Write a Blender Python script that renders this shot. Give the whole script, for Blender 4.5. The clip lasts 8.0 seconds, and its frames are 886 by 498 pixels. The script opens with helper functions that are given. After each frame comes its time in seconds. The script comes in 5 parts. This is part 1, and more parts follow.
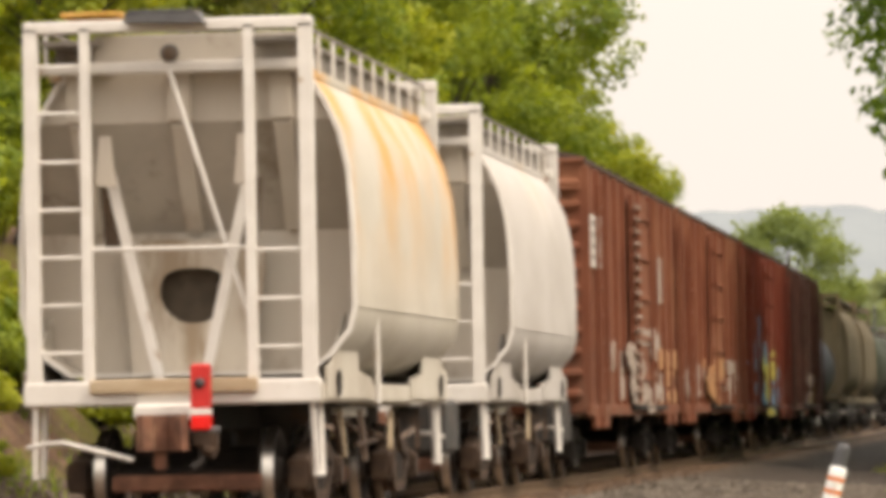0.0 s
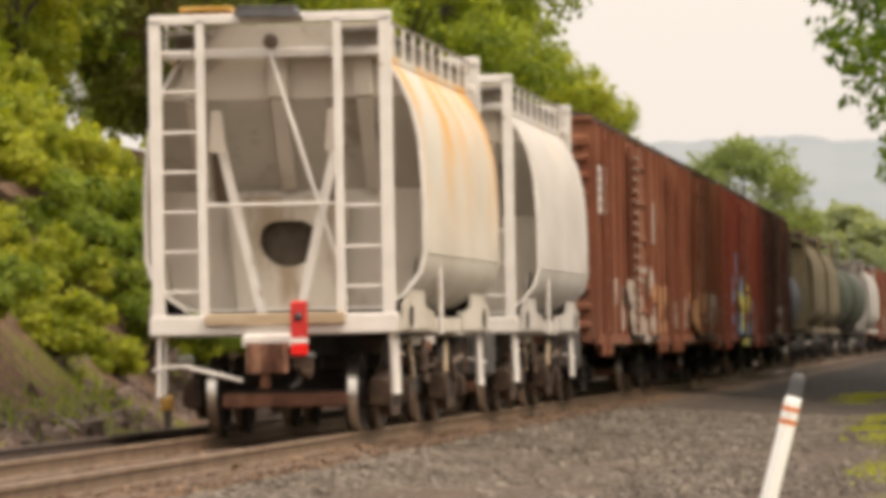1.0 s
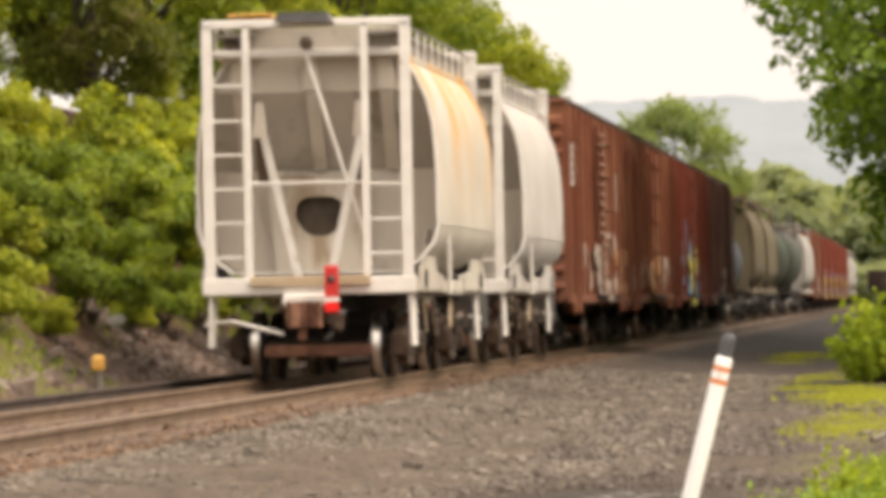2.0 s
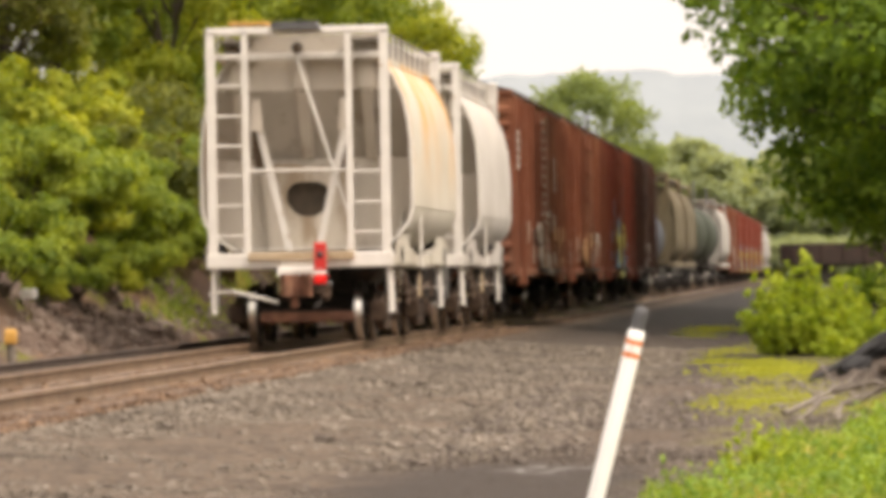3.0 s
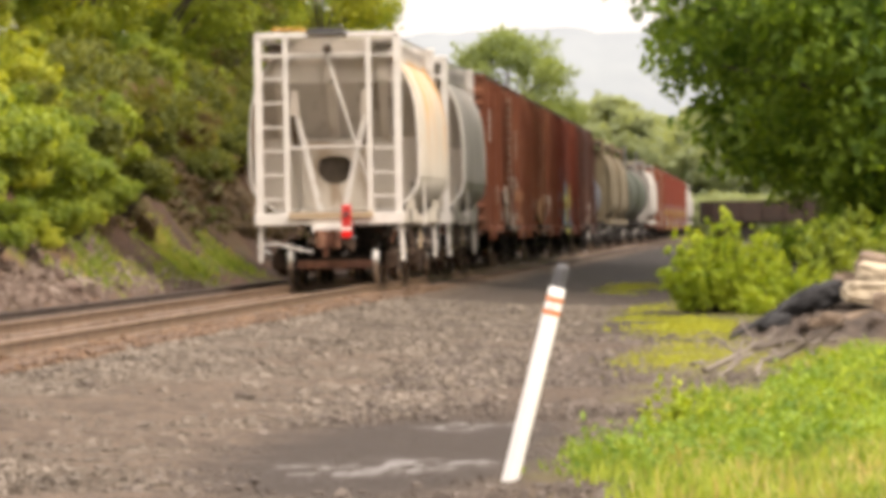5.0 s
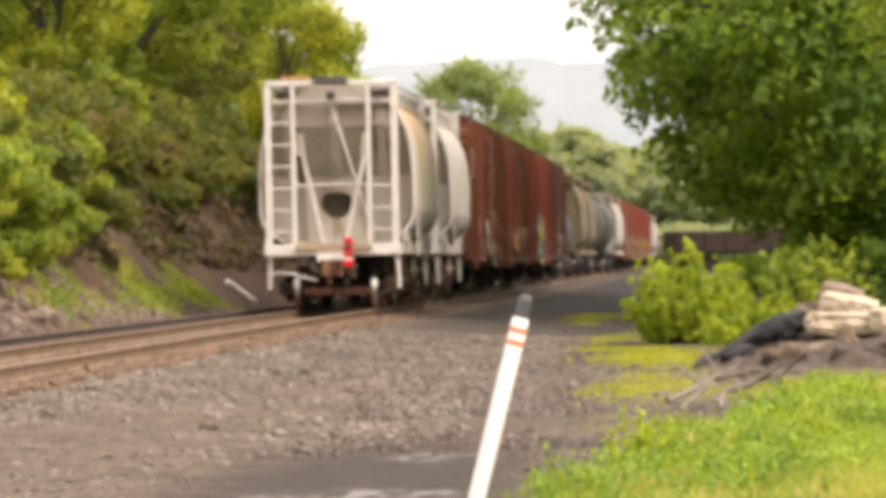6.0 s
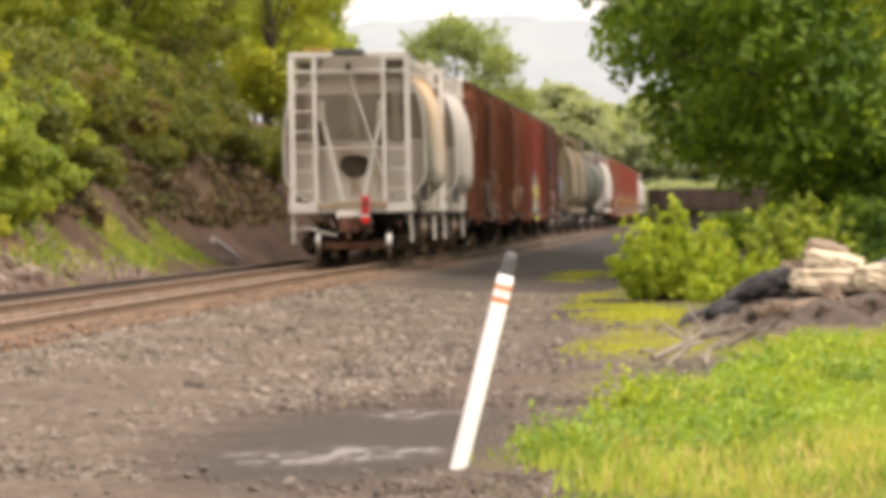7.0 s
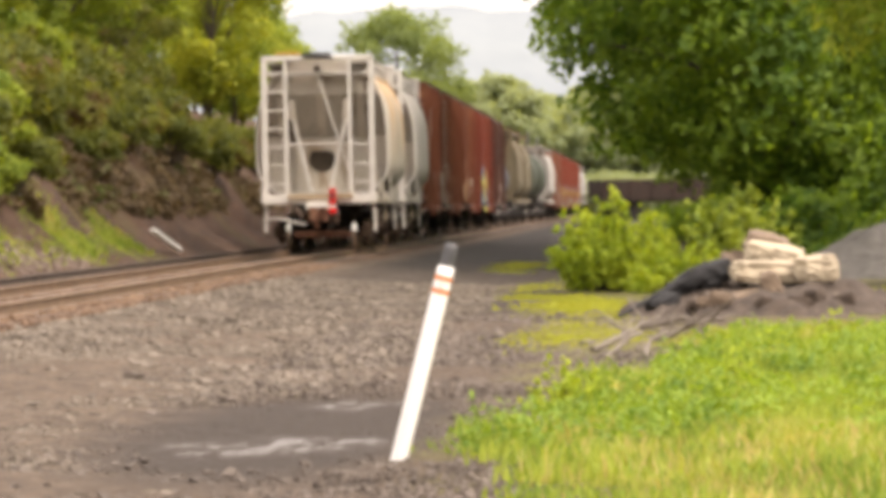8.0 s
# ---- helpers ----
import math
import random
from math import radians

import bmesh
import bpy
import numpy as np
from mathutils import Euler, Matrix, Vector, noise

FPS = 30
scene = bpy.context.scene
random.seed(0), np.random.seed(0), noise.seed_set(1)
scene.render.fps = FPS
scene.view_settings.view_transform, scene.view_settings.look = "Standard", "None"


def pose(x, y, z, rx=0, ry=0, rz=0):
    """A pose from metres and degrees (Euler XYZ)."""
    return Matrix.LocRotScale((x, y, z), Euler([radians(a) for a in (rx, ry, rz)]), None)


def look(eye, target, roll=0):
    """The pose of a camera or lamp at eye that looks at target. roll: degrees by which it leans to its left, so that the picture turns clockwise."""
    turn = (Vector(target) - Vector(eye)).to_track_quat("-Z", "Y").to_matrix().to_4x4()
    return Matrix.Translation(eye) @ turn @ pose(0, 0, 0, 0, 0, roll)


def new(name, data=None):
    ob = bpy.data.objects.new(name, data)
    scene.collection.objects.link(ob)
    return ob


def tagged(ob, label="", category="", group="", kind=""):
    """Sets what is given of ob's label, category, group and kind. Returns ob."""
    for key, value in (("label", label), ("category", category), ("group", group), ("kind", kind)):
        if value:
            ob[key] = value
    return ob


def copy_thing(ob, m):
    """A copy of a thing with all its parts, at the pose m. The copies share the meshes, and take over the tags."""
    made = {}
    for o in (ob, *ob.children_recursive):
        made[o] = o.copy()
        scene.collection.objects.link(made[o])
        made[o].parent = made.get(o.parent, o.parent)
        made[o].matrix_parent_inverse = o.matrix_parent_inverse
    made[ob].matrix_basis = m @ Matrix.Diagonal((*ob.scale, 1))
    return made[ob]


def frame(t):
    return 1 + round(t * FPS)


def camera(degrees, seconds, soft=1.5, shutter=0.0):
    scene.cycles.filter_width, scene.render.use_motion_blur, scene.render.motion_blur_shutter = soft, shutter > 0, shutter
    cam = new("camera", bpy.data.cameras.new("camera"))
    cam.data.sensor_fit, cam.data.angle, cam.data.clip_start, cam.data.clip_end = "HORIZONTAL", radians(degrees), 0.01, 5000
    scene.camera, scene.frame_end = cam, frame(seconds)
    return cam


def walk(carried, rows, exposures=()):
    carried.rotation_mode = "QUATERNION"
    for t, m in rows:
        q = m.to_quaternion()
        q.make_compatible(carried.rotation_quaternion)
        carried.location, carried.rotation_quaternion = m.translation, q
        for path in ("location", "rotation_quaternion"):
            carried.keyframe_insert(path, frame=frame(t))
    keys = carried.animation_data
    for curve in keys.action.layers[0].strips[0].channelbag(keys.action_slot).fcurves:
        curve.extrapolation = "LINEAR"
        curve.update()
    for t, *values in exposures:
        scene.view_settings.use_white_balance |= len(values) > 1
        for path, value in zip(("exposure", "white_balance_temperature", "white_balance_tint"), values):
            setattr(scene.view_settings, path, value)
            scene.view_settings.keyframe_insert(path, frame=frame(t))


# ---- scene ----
# The camera stands on the gravel beside the line and pans after the train.
PAN = [
    (0.0, 1.972, 7.191), (0.1, 1.936, 7.043), (0.2, 1.874, 6.943), (0.3, 1.796, 6.761), (0.4, 1.7, 6.647),
    (0.5, 1.633, 6.542), (0.6, 1.548, 6.419), (0.7, 1.493, 6.379), (0.8, 1.374, 6.541), (0.9, 1.274, 6.622),
    (1.0, 1.128, 6.658), (1.1, 1.023, 6.541), (1.2, 0.987, 6.441), (1.3, 0.952, 6.346), (1.4, 0.903, 6.246),
    (1.5, 0.818, 6.154), (1.6, 0.751, 6.037), (1.7, 0.736, 5.99), (2.8, 0.253, 4.999), (2.9, 0.258, 4.877),
    (3.0, 0.299, 4.789), (3.1, 0.283, 4.776), (3.2, 0.035, 4.891), (3.3, -0.404, 4.938), (3.4, -0.641, 4.918),
    (3.5, -0.787, 4.932), (3.6, -0.777, 4.891), (3.7, -0.657, 4.803), (3.8, -0.39, 4.587), (3.9, -0.323, 4.547),
    (4.0, -0.276, 4.506), (4.1, -0.318, 4.398), (4.2, -0.355, 4.263), (4.3, -0.377, 4.161), (4.4, -0.398, 4.094),
    (4.5, -0.401, 4.046), (4.6, -0.266, 3.925), (4.7, -0.232, 3.904), (5.8, -0.03, 3.458), (5.9, 0.064, 3.431),
    (6.0, 0.129, 3.399), (6.1, 0.13, 3.316), (6.2, 0.135, 3.255), (6.3, 0.106, 3.106), (6.4, 0.076, 2.944),
    (6.5, 0.074, 2.856), (6.6, 0.027, 2.869), (6.7, -0.228, 2.957), (6.8, -0.315, 3.025), (6.9, -0.367, 3.133),
    (7.0, -0.386, 3.221), (7.1, -0.414, 3.181), (7.2, -0.458, 2.944), (7.3, -0.481, 2.795), (7.4, -0.476, 2.687),
    (7.5, -0.437, 2.606), (7.6, -0.445, 2.572), (7.7, -0.431, 2.558), (7.8, -0.458, 2.558), (7.9, -0.493, 2.531),
    (8.0, -0.504, 2.506),
]
EYE = (0.0, 0.0, 1.06)
cam = camera(10.58, 8.0, soft=5.8)
walk(cam, [(t, pose(*EYE, 90 + up, 1.0, turn)) for t, up, turn in PAN],
     exposures=[(0.0, -0.04, 7150, 16), (0.5, -0.16, 7150, 16), (1.0, -0.13, 7200, 17), (1.5, 0.0, 7200, 17), (3.0, 0.20, 7150, 18),
                (4.5, 0.38, 7000, 19), (6.0, 0.40, 7000, 20), (8.0, 0.43, 7000, 20)])

SPEED = 8.58          # metres a second, away along +y
TRACK_X = -7.687      # middle of the track
RAIL_Z = 0.12         # top of the rails

# ---- light: a bright overcast afternoon ----
world = bpy.data.worlds.new("overcast")
scene.world = world
world.use_nodes = True
wn, wl = world.node_tree.nodes, world.node_tree.links
wn.clear()
sky = wn.new("ShaderNodeTexSky")
sky.sky_type = "NISHITA"
sky.sun_disc = False
sky.sun_elevation, sky.sun_rotation = radians(51), radians(114)
sky.dust_density, sky.air_density, sky.ozone_density = 6.0, 1.0, 1.0
coord = wn.new("ShaderNodeTexCoord")
split = wn.new("ShaderNodeSeparateXYZ")
ramp = wn.new("ShaderNodeValToRGB")
ramp.color_ramp.elements[0].position, ramp.color_ramp.elements[0].color = 0.0, (1.08, 1.07, 1.03, 1)
ramp.color_ramp.elements[1].position, ramp.color_ramp.elements[1].color = 0.9, (2.7, 2.65, 2.5, 1)
mid = ramp.color_ramp.elements.new(0.08)
mid.color = (1.16, 1.14, 1.07, 1)
scale_sky = wn.new("ShaderNodeVectorMath")
scale_sky.operation = "SCALE"
scale_sky.inputs["Scale"].default_value = 0.10
mix_sky = wn.new("ShaderNodeMix")
mix_sky.data_type = "RGBA"
mix_sky.inputs["Factor"].default_value = 0.85
back = wn.new("ShaderNodeBackground")
back.inputs["Strength"].default_value = 1.0
wout = wn.new("ShaderNodeOutputWorld")
wl.new(coord.outputs["Generated"], split.inputs[0])
wl.new(split.outputs["Z"], ramp.inputs["Fac"])
wl.new(sky.outputs["Color"], scale_sky.inputs[0])
wl.new(scale_sky.outputs[0], mix_sky.inputs["A"])
wl.new(ramp.outputs["Color"], mix_sky.inputs["B"])
wl.new(mix_sky.outputs["Result"], back.inputs["Color"])
wl.new(back.outputs[0], wout.inputs["Surface"])

sun = new("sun", bpy.data.lights.new("sun", "SUN"))
sun.data.energy, sun.data.angle, sun.data.color = 2.5, radians(14), (1.0, 0.93, 0.80)
sun.matrix_world = look((62, -28, 84), (0, 0, 0))


# ---- materials ----
def link(nt, a, b):
    nt.links.new(a, b)


def blank(name):
    m = bpy.data.materials.new(name)
    m.use_nodes = True
    nt = m.node_tree
    return m, nt, nt.nodes["Principled BSDF"]


def mapped(nt, stretch=(1, 1, 1), kind="Object"):
    tc, mp = nt.nodes.new("ShaderNodeTexCoord"), nt.nodes.new("ShaderNodeMapping")
    mp.inputs["Scale"].default_value = stretch
    link(nt, tc.outputs[kind], mp.inputs["Vector"])
    return mp.outputs["Vector"]


def noisy(nt, vec, scale, detail=6.0, rough=0.6):
    n = nt.nodes.new("ShaderNodeTexNoise")
    n.inputs["Scale"].default_value, n.inputs["Detail"].default_value = scale, detail
    n.inputs["Roughness"].default_value = rough
    link(nt, vec, n.inputs["Vector"])
    return n.outputs["Fac"]


def step(nt, value, lo, hi, a=0.0, b=1.0):
    n = nt.nodes.new("ShaderNodeMapRange")
    n.interpolation_type = "SMOOTHSTEP"
    for key, v in (("From Min", lo), ("From Max", hi), ("To Min", a), ("To Max", b)):
        n.inputs[key].default_value = v
    link(nt, value, n.inputs["Value"])
    return n.outputs["Result"]


def calc(nt, op, a, b):
    n = nt.nodes.new("ShaderNodeMath")
    n.operation = op
    for k, v in ((0, a), (1, b)):
        if isinstance(v, (int, float)):
            n.inputs[k].default_value = v
        else:
            link(nt, v, n.inputs[k])
    return n.outputs[0]


def blend(nt, fac, a, b, mode="MIX"):
    n = nt.nodes.new("ShaderNodeMix")
    n.data_type, n.blend_type = "RGBA", mode
    for key, v in (("Factor", fac), ("A", a), ("B", b)):
        if isinstance(v, (int, float)):
            n.inputs[key].default_value = v
        elif isinstance(v, tuple):
            n.inputs[key].default_value = (*v, 1)
        else:
            link(nt, v, n.inputs[key])
    return n.outputs["Result"]


def bumped(nt, bsdf, height, strength, distance=0.02):
    n = nt.nodes.new("ShaderNodeBump")
    n.inputs["Strength"].default_value, n.inputs["Distance"].default_value = strength, distance
    link(nt, height, n.inputs["Height"])
    link(nt, n.outputs["Normal"], bsdf.inputs["Normal"])


def surf(name, a, b, scale=3.0, rough=0.7, metal=0.0, bump=0.2, stain=None, stain_scale=1.0, stain_lo=0.52,
         stain_hi=0.7, stretch=(1, 1, 1), vary=0.0):
    """Two tones by noise, stains of a third, grain by a fine noise; vary: lighter or darker from object to object."""
    m, nt, bsdf = blank(name)
    vec = mapped(nt, stretch)
    col = blend(nt, step(nt, noisy(nt, vec, scale), 0.3, 0.7), a, b)
    if stain:
        mask = step(nt, noisy(nt, vec, stain_scale, 8, 0.65), stain_lo, stain_hi)
        col = blend(nt, mask, col, stain)
    if vary:
        info = nt.nodes.new("ShaderNodeObjectInfo")
        f = step(nt, info.outputs["Random"], 0, 1, 1 - vary, 1 + vary)
        hsv = nt.nodes.new("ShaderNodeHueSaturation")
        link(nt, f, hsv.inputs["Value"])
        link(nt, col, hsv.inputs["Color"])
        col = hsv.outputs["Color"]
    link(nt, col, bsdf.inputs["Base Color"])
    fine = noisy(nt, vec, scale * 14, 4)
    link(nt, step(nt, fine, 0.2, 0.8, max(rough - 0.12, 0.04), min(rough + 0.12, 1)), bsdf.inputs["Roughness"])
    bsdf.inputs["Metallic"].default_value = metal
    if bump:
        bumped(nt, bsdf, fine, bump)
    return m


def car_paint(name, a, b, rust, rust_top, rust_bottom, streak, amount=0.5, grime=(0.16, 0.12, 0.09)):
    """Old wagon paint: rust running down from the roof, road grime thrown up from below, faded patches."""
    m, nt, bsdf = blank(name)
    vec = mapped(nt)
    col = blend(nt, step(nt, noisy(nt, mapped(nt, (1, 0.4, 0.7)), 1.3), 0.3, 0.7), a, b)
    long_vec = mapped(nt, (1, 0.45, 0.36))
    tc = nt.nodes.new("ShaderNodeTexCoord")
    sep = nt.nodes.new("ShaderNodeSeparateXYZ")
    link(nt, tc.outputs["Object"], sep.inputs[0])
    high = step(nt, sep.outputs["Z"], rust_bottom, rust_top)
    run = step(nt, noisy(nt, long_vec, streak, 4, 0.5), 0.64 - 0.3 * amount, 0.94 - 0.3 * amount)
    col = blend(nt, calc(nt, "MULTIPLY", calc(nt, "MULTIPLY", high, run), amount), col, rust)
    low = step(nt, sep.outputs["Z"], 2.5, 1.0)
    dirt = step(nt, noisy(nt, long_vec, 2.6, 8, 0.7), 0.42, 0.72)
    col = blend(nt, calc(nt, "MULTIPLY", calc(nt, "MULTIPLY", low, dirt), 0.75), col, grime)
    speck = step(nt, noisy(nt, vec, 9, 8, 0.75), 0.66, 0.74)
    col = blend(nt, calc(nt, "MULTIPLY", speck, 0.5), col, rust)
    link(nt, col, bsdf.inputs["Base Color"])
    bsdf.inputs["Roughness"].default_value = 0.74
    bsdf.inputs["Specular IOR Level"].default_value = 0.3
    bumped(nt, bsdf, noisy(nt, vec, 22, 4), 0.08)
    return m


def foliage(name, dark, light, dry=None, through_light=0.48):
    m, nt, bsdf = blank(name)
    geo = nt.nodes.new("ShaderNodeNewGeometry")
    vec = mapped(nt)
    f = calc(nt, "ADD", calc(nt, "MULTIPLY", geo.outputs["Random Per Island"], 0.55),
             calc(nt, "MULTIPLY", step(nt, noisy(nt, vec, 0.55, 3), 0.3, 0.7), 0.55))
    col = blend(nt, step(nt, f, 0.1, 1.0), dark, light)
    if dry:
        col = blend(nt, step(nt, noisy(nt, vec, 0.8, 4), 0.55, 0.68), col, dry)
    link(nt, col, bsdf.inputs["Base Color"])
    bsdf.inputs["Roughness"].default_value = 0.72
    tr = nt.nodes.new("ShaderNodeBsdfTranslucent")
    link(nt, blend(nt, 1.0, col, (1.5, 1.35, 0.5), "MULTIPLY"), tr.inputs["Color"])
    mixer = nt.nodes.new("ShaderNodeMixShader")
    mixer.inputs[0].default_value = through_light
    link(nt, bsdf.outputs[0], mixer.inputs[1])
    link(nt, tr.outputs[0], mixer.inputs[2])
    link(nt, mixer.outputs[0], nt.nodes["Material Output"].inputs["Surface"])
    return m


def ground_material():
    """Grey gravel, rust-brown track bed, dark damp patches with thin wet film, dry dirt, mossy verge, red earth bank."""
    m, nt, bsdf = blank("gravel_and_earth")
    vec = mapped(nt)
    tc = nt.nodes.new("ShaderNodeTexCoord")
    sep = nt.nodes.new("ShaderNodeSeparateXYZ")
    link(nt, tc.outputs["Object"], sep.inputs[0])
    wob = calc(nt, "MULTIPLY", calc(nt, "SUBTRACT", noisy(nt, vec, 0.9, 5), 0.5), 1.1)
    small = calc(nt, "MULTIPLY", calc(nt, "SUBTRACT", noisy(nt, vec, 5, 4), 0.5), 0.5)
    x = calc(nt, "ADD", sep.outputs["X"], calc(nt, "MULTIPLY", small, 0.6))
    xw = calc(nt, "ADD", sep.outputs["X"], wob)
    y = sep.outputs["Y"]
    stone = noisy(nt, vec, 13, 5, 0.7)
    col = blend(nt, step(nt, stone, 0.3, 0.72), (0.085, 0.070, 0.058), (0.215, 0.185, 0.158))
    col = blend(nt, step(nt, noisy(nt, vec, 0.7, 5), 0.45, 0.65, 0, 0.5), col, (0.125, 0.098, 0.077))
    mott = noisy(nt, vec, 3.6, 6, 0.75)
    col = blend(nt, step(nt, mott, 0.44, 0.60, 0, 0.7), col, (0.050, 0.039, 0.031))
    pits = noisy(nt, mapped(nt, (1.0, 0.45, 1)), 8.0, 3, 0.6)
    col = blend(nt, step(nt, pits, 0.60, 0.68, 0, 0.7), col, (0.040, 0.031, 0.025))
    col = blend(nt, step(nt, noisy(nt, vec, 6.5, 6, 0.75), 0.55, 0.72, 0, 0.4), col, (0.235, 0.20, 0.165))
    # dirt lane beside the gravel, darker and browner
    lane = step(nt, xw, -3.6, -2.2)
    col = blend(nt, calc(nt, "MULTIPLY", lane, 0.75), col, blend(nt, step(nt, stone, 0.3, 0.7), (0.058, 0.045, 0.036), (0.135, 0.11, 0.09)))
    # damp hollow in the lane
    def hollow(cx, cy, rx, ry, soft):
        dx = calc(nt, "DIVIDE", calc(nt, "SUBTRACT", xw, cx), rx)
        dy = calc(nt, "DIVIDE", calc(nt, "SUBTRACT", y, cy), ry)
        r = calc(nt, "ADD", calc(nt, "MULTIPLY", dx, dx), calc(nt, "MULTIPLY", dy, dy))
        return step(nt, r, 1.0, 1.0 - soft)
    damp = hollow(-2.2, 29.0, 1.35, 7.5, 0.8)
    col = blend(nt, calc(nt, "MULTIPLY", damp, 0.88), col, (0.035, 0.029, 0.026))
    wet = calc(nt, "MULTIPLY", calc(nt, "MAXIMUM", hollow(-2.15, 27.2, 0.80, 1.6, 0.9), hollow(-2.0, 32.6, 0.40, 1.6, 0.9)),
               step(nt, noisy(nt, mapped(nt, (1.9, 0.4, 1)), 3.0, 6, 0.65), 0.38, 0.62))
    # Pale bluish sheen of the wet film is mixed into the colour.
    col = blend(nt, calc(nt, "MULTIPLY", wet, 0.55), col, (0.078, 0.078, 0.087))
    # Far lane: dark cinder, with tree shade painted into the same tones.
    cinder_and_shade = calc(nt, "MULTIPLY", step(nt, calc(nt, "ADD", y, calc(nt, "MULTIPLY", wob, 9.0)), 52, 64), step(nt, xw, -6.2, -5.2))
    col = blend(nt, calc(nt, "MULTIPLY", cinder_and_shade, 0.75), col, blend(nt, step(nt, mott, 0.35, 0.65), (0.016, 0.013, 0.011), (0.058, 0.048, 0.041)))
    # Beyond y 80 the painted shade on the lane gets darker still.
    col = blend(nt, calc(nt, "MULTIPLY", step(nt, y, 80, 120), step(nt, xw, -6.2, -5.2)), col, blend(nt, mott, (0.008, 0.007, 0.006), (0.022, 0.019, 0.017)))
    # track bed
    bed = calc(nt, "MULTIPLY", step(nt, x, -9.35, -9.2), step(nt, x, -6.14, -6.32))
    col = blend(nt, bed, col, blend(nt, step(nt, stone, 0.3, 0.7), (0.070, 0.041, 0.023), (0.205, 0.128, 0.076)))
    # Far bed painted dark for cinder and the shadow of the train.
    far_bed_dark = calc(nt, "MULTIPLY", calc(nt, "MULTIPLY", step(nt, y, 96, 150), bed), 0.85)
    col = blend(nt, far_bed_dark, col, blend(nt, mott, (0.010, 0.008, 0.007), (0.030, 0.024, 0.020)))
    dark_edge = calc(nt, "MULTIPLY", step(nt, x, -10.6, -10.4), step(nt, x, -9.2, -9.35))
    col = blend(nt, dark_edge, col, blend(nt, step(nt, stone, 0.3, 0.7), (0.04, 0.035, 0.032), (0.10, 0.085, 0.075)))
    # earth bank beyond the line
    bank = step(nt, x, -10.4, -10.7)
    earth = blend(nt, step(nt, noisy(nt, vec, 1.6, 8, 0.7), 0.3, 0.7), (0.034, 0.020, 0.013), (0.105, 0.060, 0.035))
    earth = blend(nt, step(nt, y, 92, 76), earth, blend(nt, step(nt, noisy(nt, vec, 2.4, 8, 0.75), 0.35, 0.65), (0.085, 0.05, 0.034), (0.24, 0.17, 0.122)))
    green = blend(nt, stone, (0.08, 0.11, 0.014), (0.24, 0.26, 0.04))
    moss = calc(nt, "MULTIPLY", step(nt, noisy(nt, vec, 0.33, 5), 0.5, 0.62), step(nt, y, 112, 90, 0.15, 1.0))
    col = blend(nt, bank, col, blend(nt, moss, earth, green))
    # verge: weeds and thin moss
    verge = calc(nt, "MULTIPLY", step(nt, xw, -1.5, -0.7), step(nt, noisy(nt, vec, 0.8, 5), 0.36, 0.56))
    col = blend(nt, calc(nt, "MULTIPLY", verge, 0.7), col, green)
    far = calc(nt, "MULTIPLY", step(nt, y, 200, 300), step(nt, xw, 0.5, 3.0))
    col = blend(nt, calc(nt, "MULTIPLY", far, 0.8), col, green)
    col = blend(nt, 1.0, col, (0.99, 0.83, 0.675), "MULTIPLY")
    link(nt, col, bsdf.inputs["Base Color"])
    link(nt, step(nt, wet, 0, 1, 0.92, 0.42), bsdf.inputs["Roughness"])
    bump = nt.nodes.new("ShaderNodeBump")
    bump.inputs["Distance"].default_value = 0.09
    link(nt, step(nt, wet, 0, 0.8, 1.0, 0.03), bump.inputs["Strength"])
    link(nt, calc(nt, "ADD", stone, calc(nt, "MULTIPLY", mott, 1.2)), bump.inputs["Height"])
    link(nt, bump.outputs["Normal"], bsdf.inputs["Normal"])
    return m


M_GROUND = ground_material()
M_STONE = surf("ballast_stone", (0.103, 0.084, 0.066), (0.222, 0.187, 0.150), 2.0, 0.9, bump=0.3, stain=(0.069, 0.055, 0.044), stain_scale=0.9)
M_RAIL = surf("worn_rail_steel", (0.115, 0.072, 0.043), (0.20, 0.135, 0.085), 4, 0.6, metal=0.0, bump=0.1, stain=(0.13, 0.06, 0.03), stain_scale=3)
M_RAIL_RUST = surf("rusted_rail", (0.035, 0.026, 0.022), (0.09, 0.06, 0.045), 4, 0.85, bump=0.2)
M_TIE = surf("weathered_sleeper", (0.07, 0.048, 0.034), (0.16, 0.11, 0.08), 5, 0.9, bump=0.4, stretch=(0.5, 3, 3), vary=0.25)
M_HOPPER = car_paint("cream_hopper_paint", (0.492, 0.459, 0.394), (0.574, 0.541, 0.476), (0.60, 0.34, 0.11), 3.5, 1.8, 1.5, 0.95, (0.34, 0.28, 0.22))
M_HOPPER2 = car_paint("pale_hopper_paint", (0.470, 0.442, 0.415), (0.555, 0.530, 0.505), (0.480, 0.320, 0.144), 4.1, 3.0, 1.3, 0.5, (0.32, 0.28, 0.23))
M_END = surf("cream_end_sheet", (0.525, 0.468, 0.398), (0.605, 0.558, 0.484), 1.2, 0.7, bump=0.1, stain=(0.347, 0.270, 0.192), stain_scale=1.4, stretch=(1, 1, 0.3))
# The cream end paint made greyer, to carry shade in its colour.
M_END_SHADE = surf("shaded_end_sheet", (0.385, 0.345, 0.290), (0.460, 0.418, 0.358), 1.4, 0.7, bump=0.1, stain=(0.275, 0.228, 0.178), stain_scale=2.0)
M_WHITE = surf("cream_frame_paint", (0.685, 0.650, 0.605), (0.790, 0.760, 0.716), 2.5, 0.6, bump=0.08, stain=(0.361, 0.224, 0.103), stain_scale=2.2, stain_lo=0.62, stain_hi=0.74)
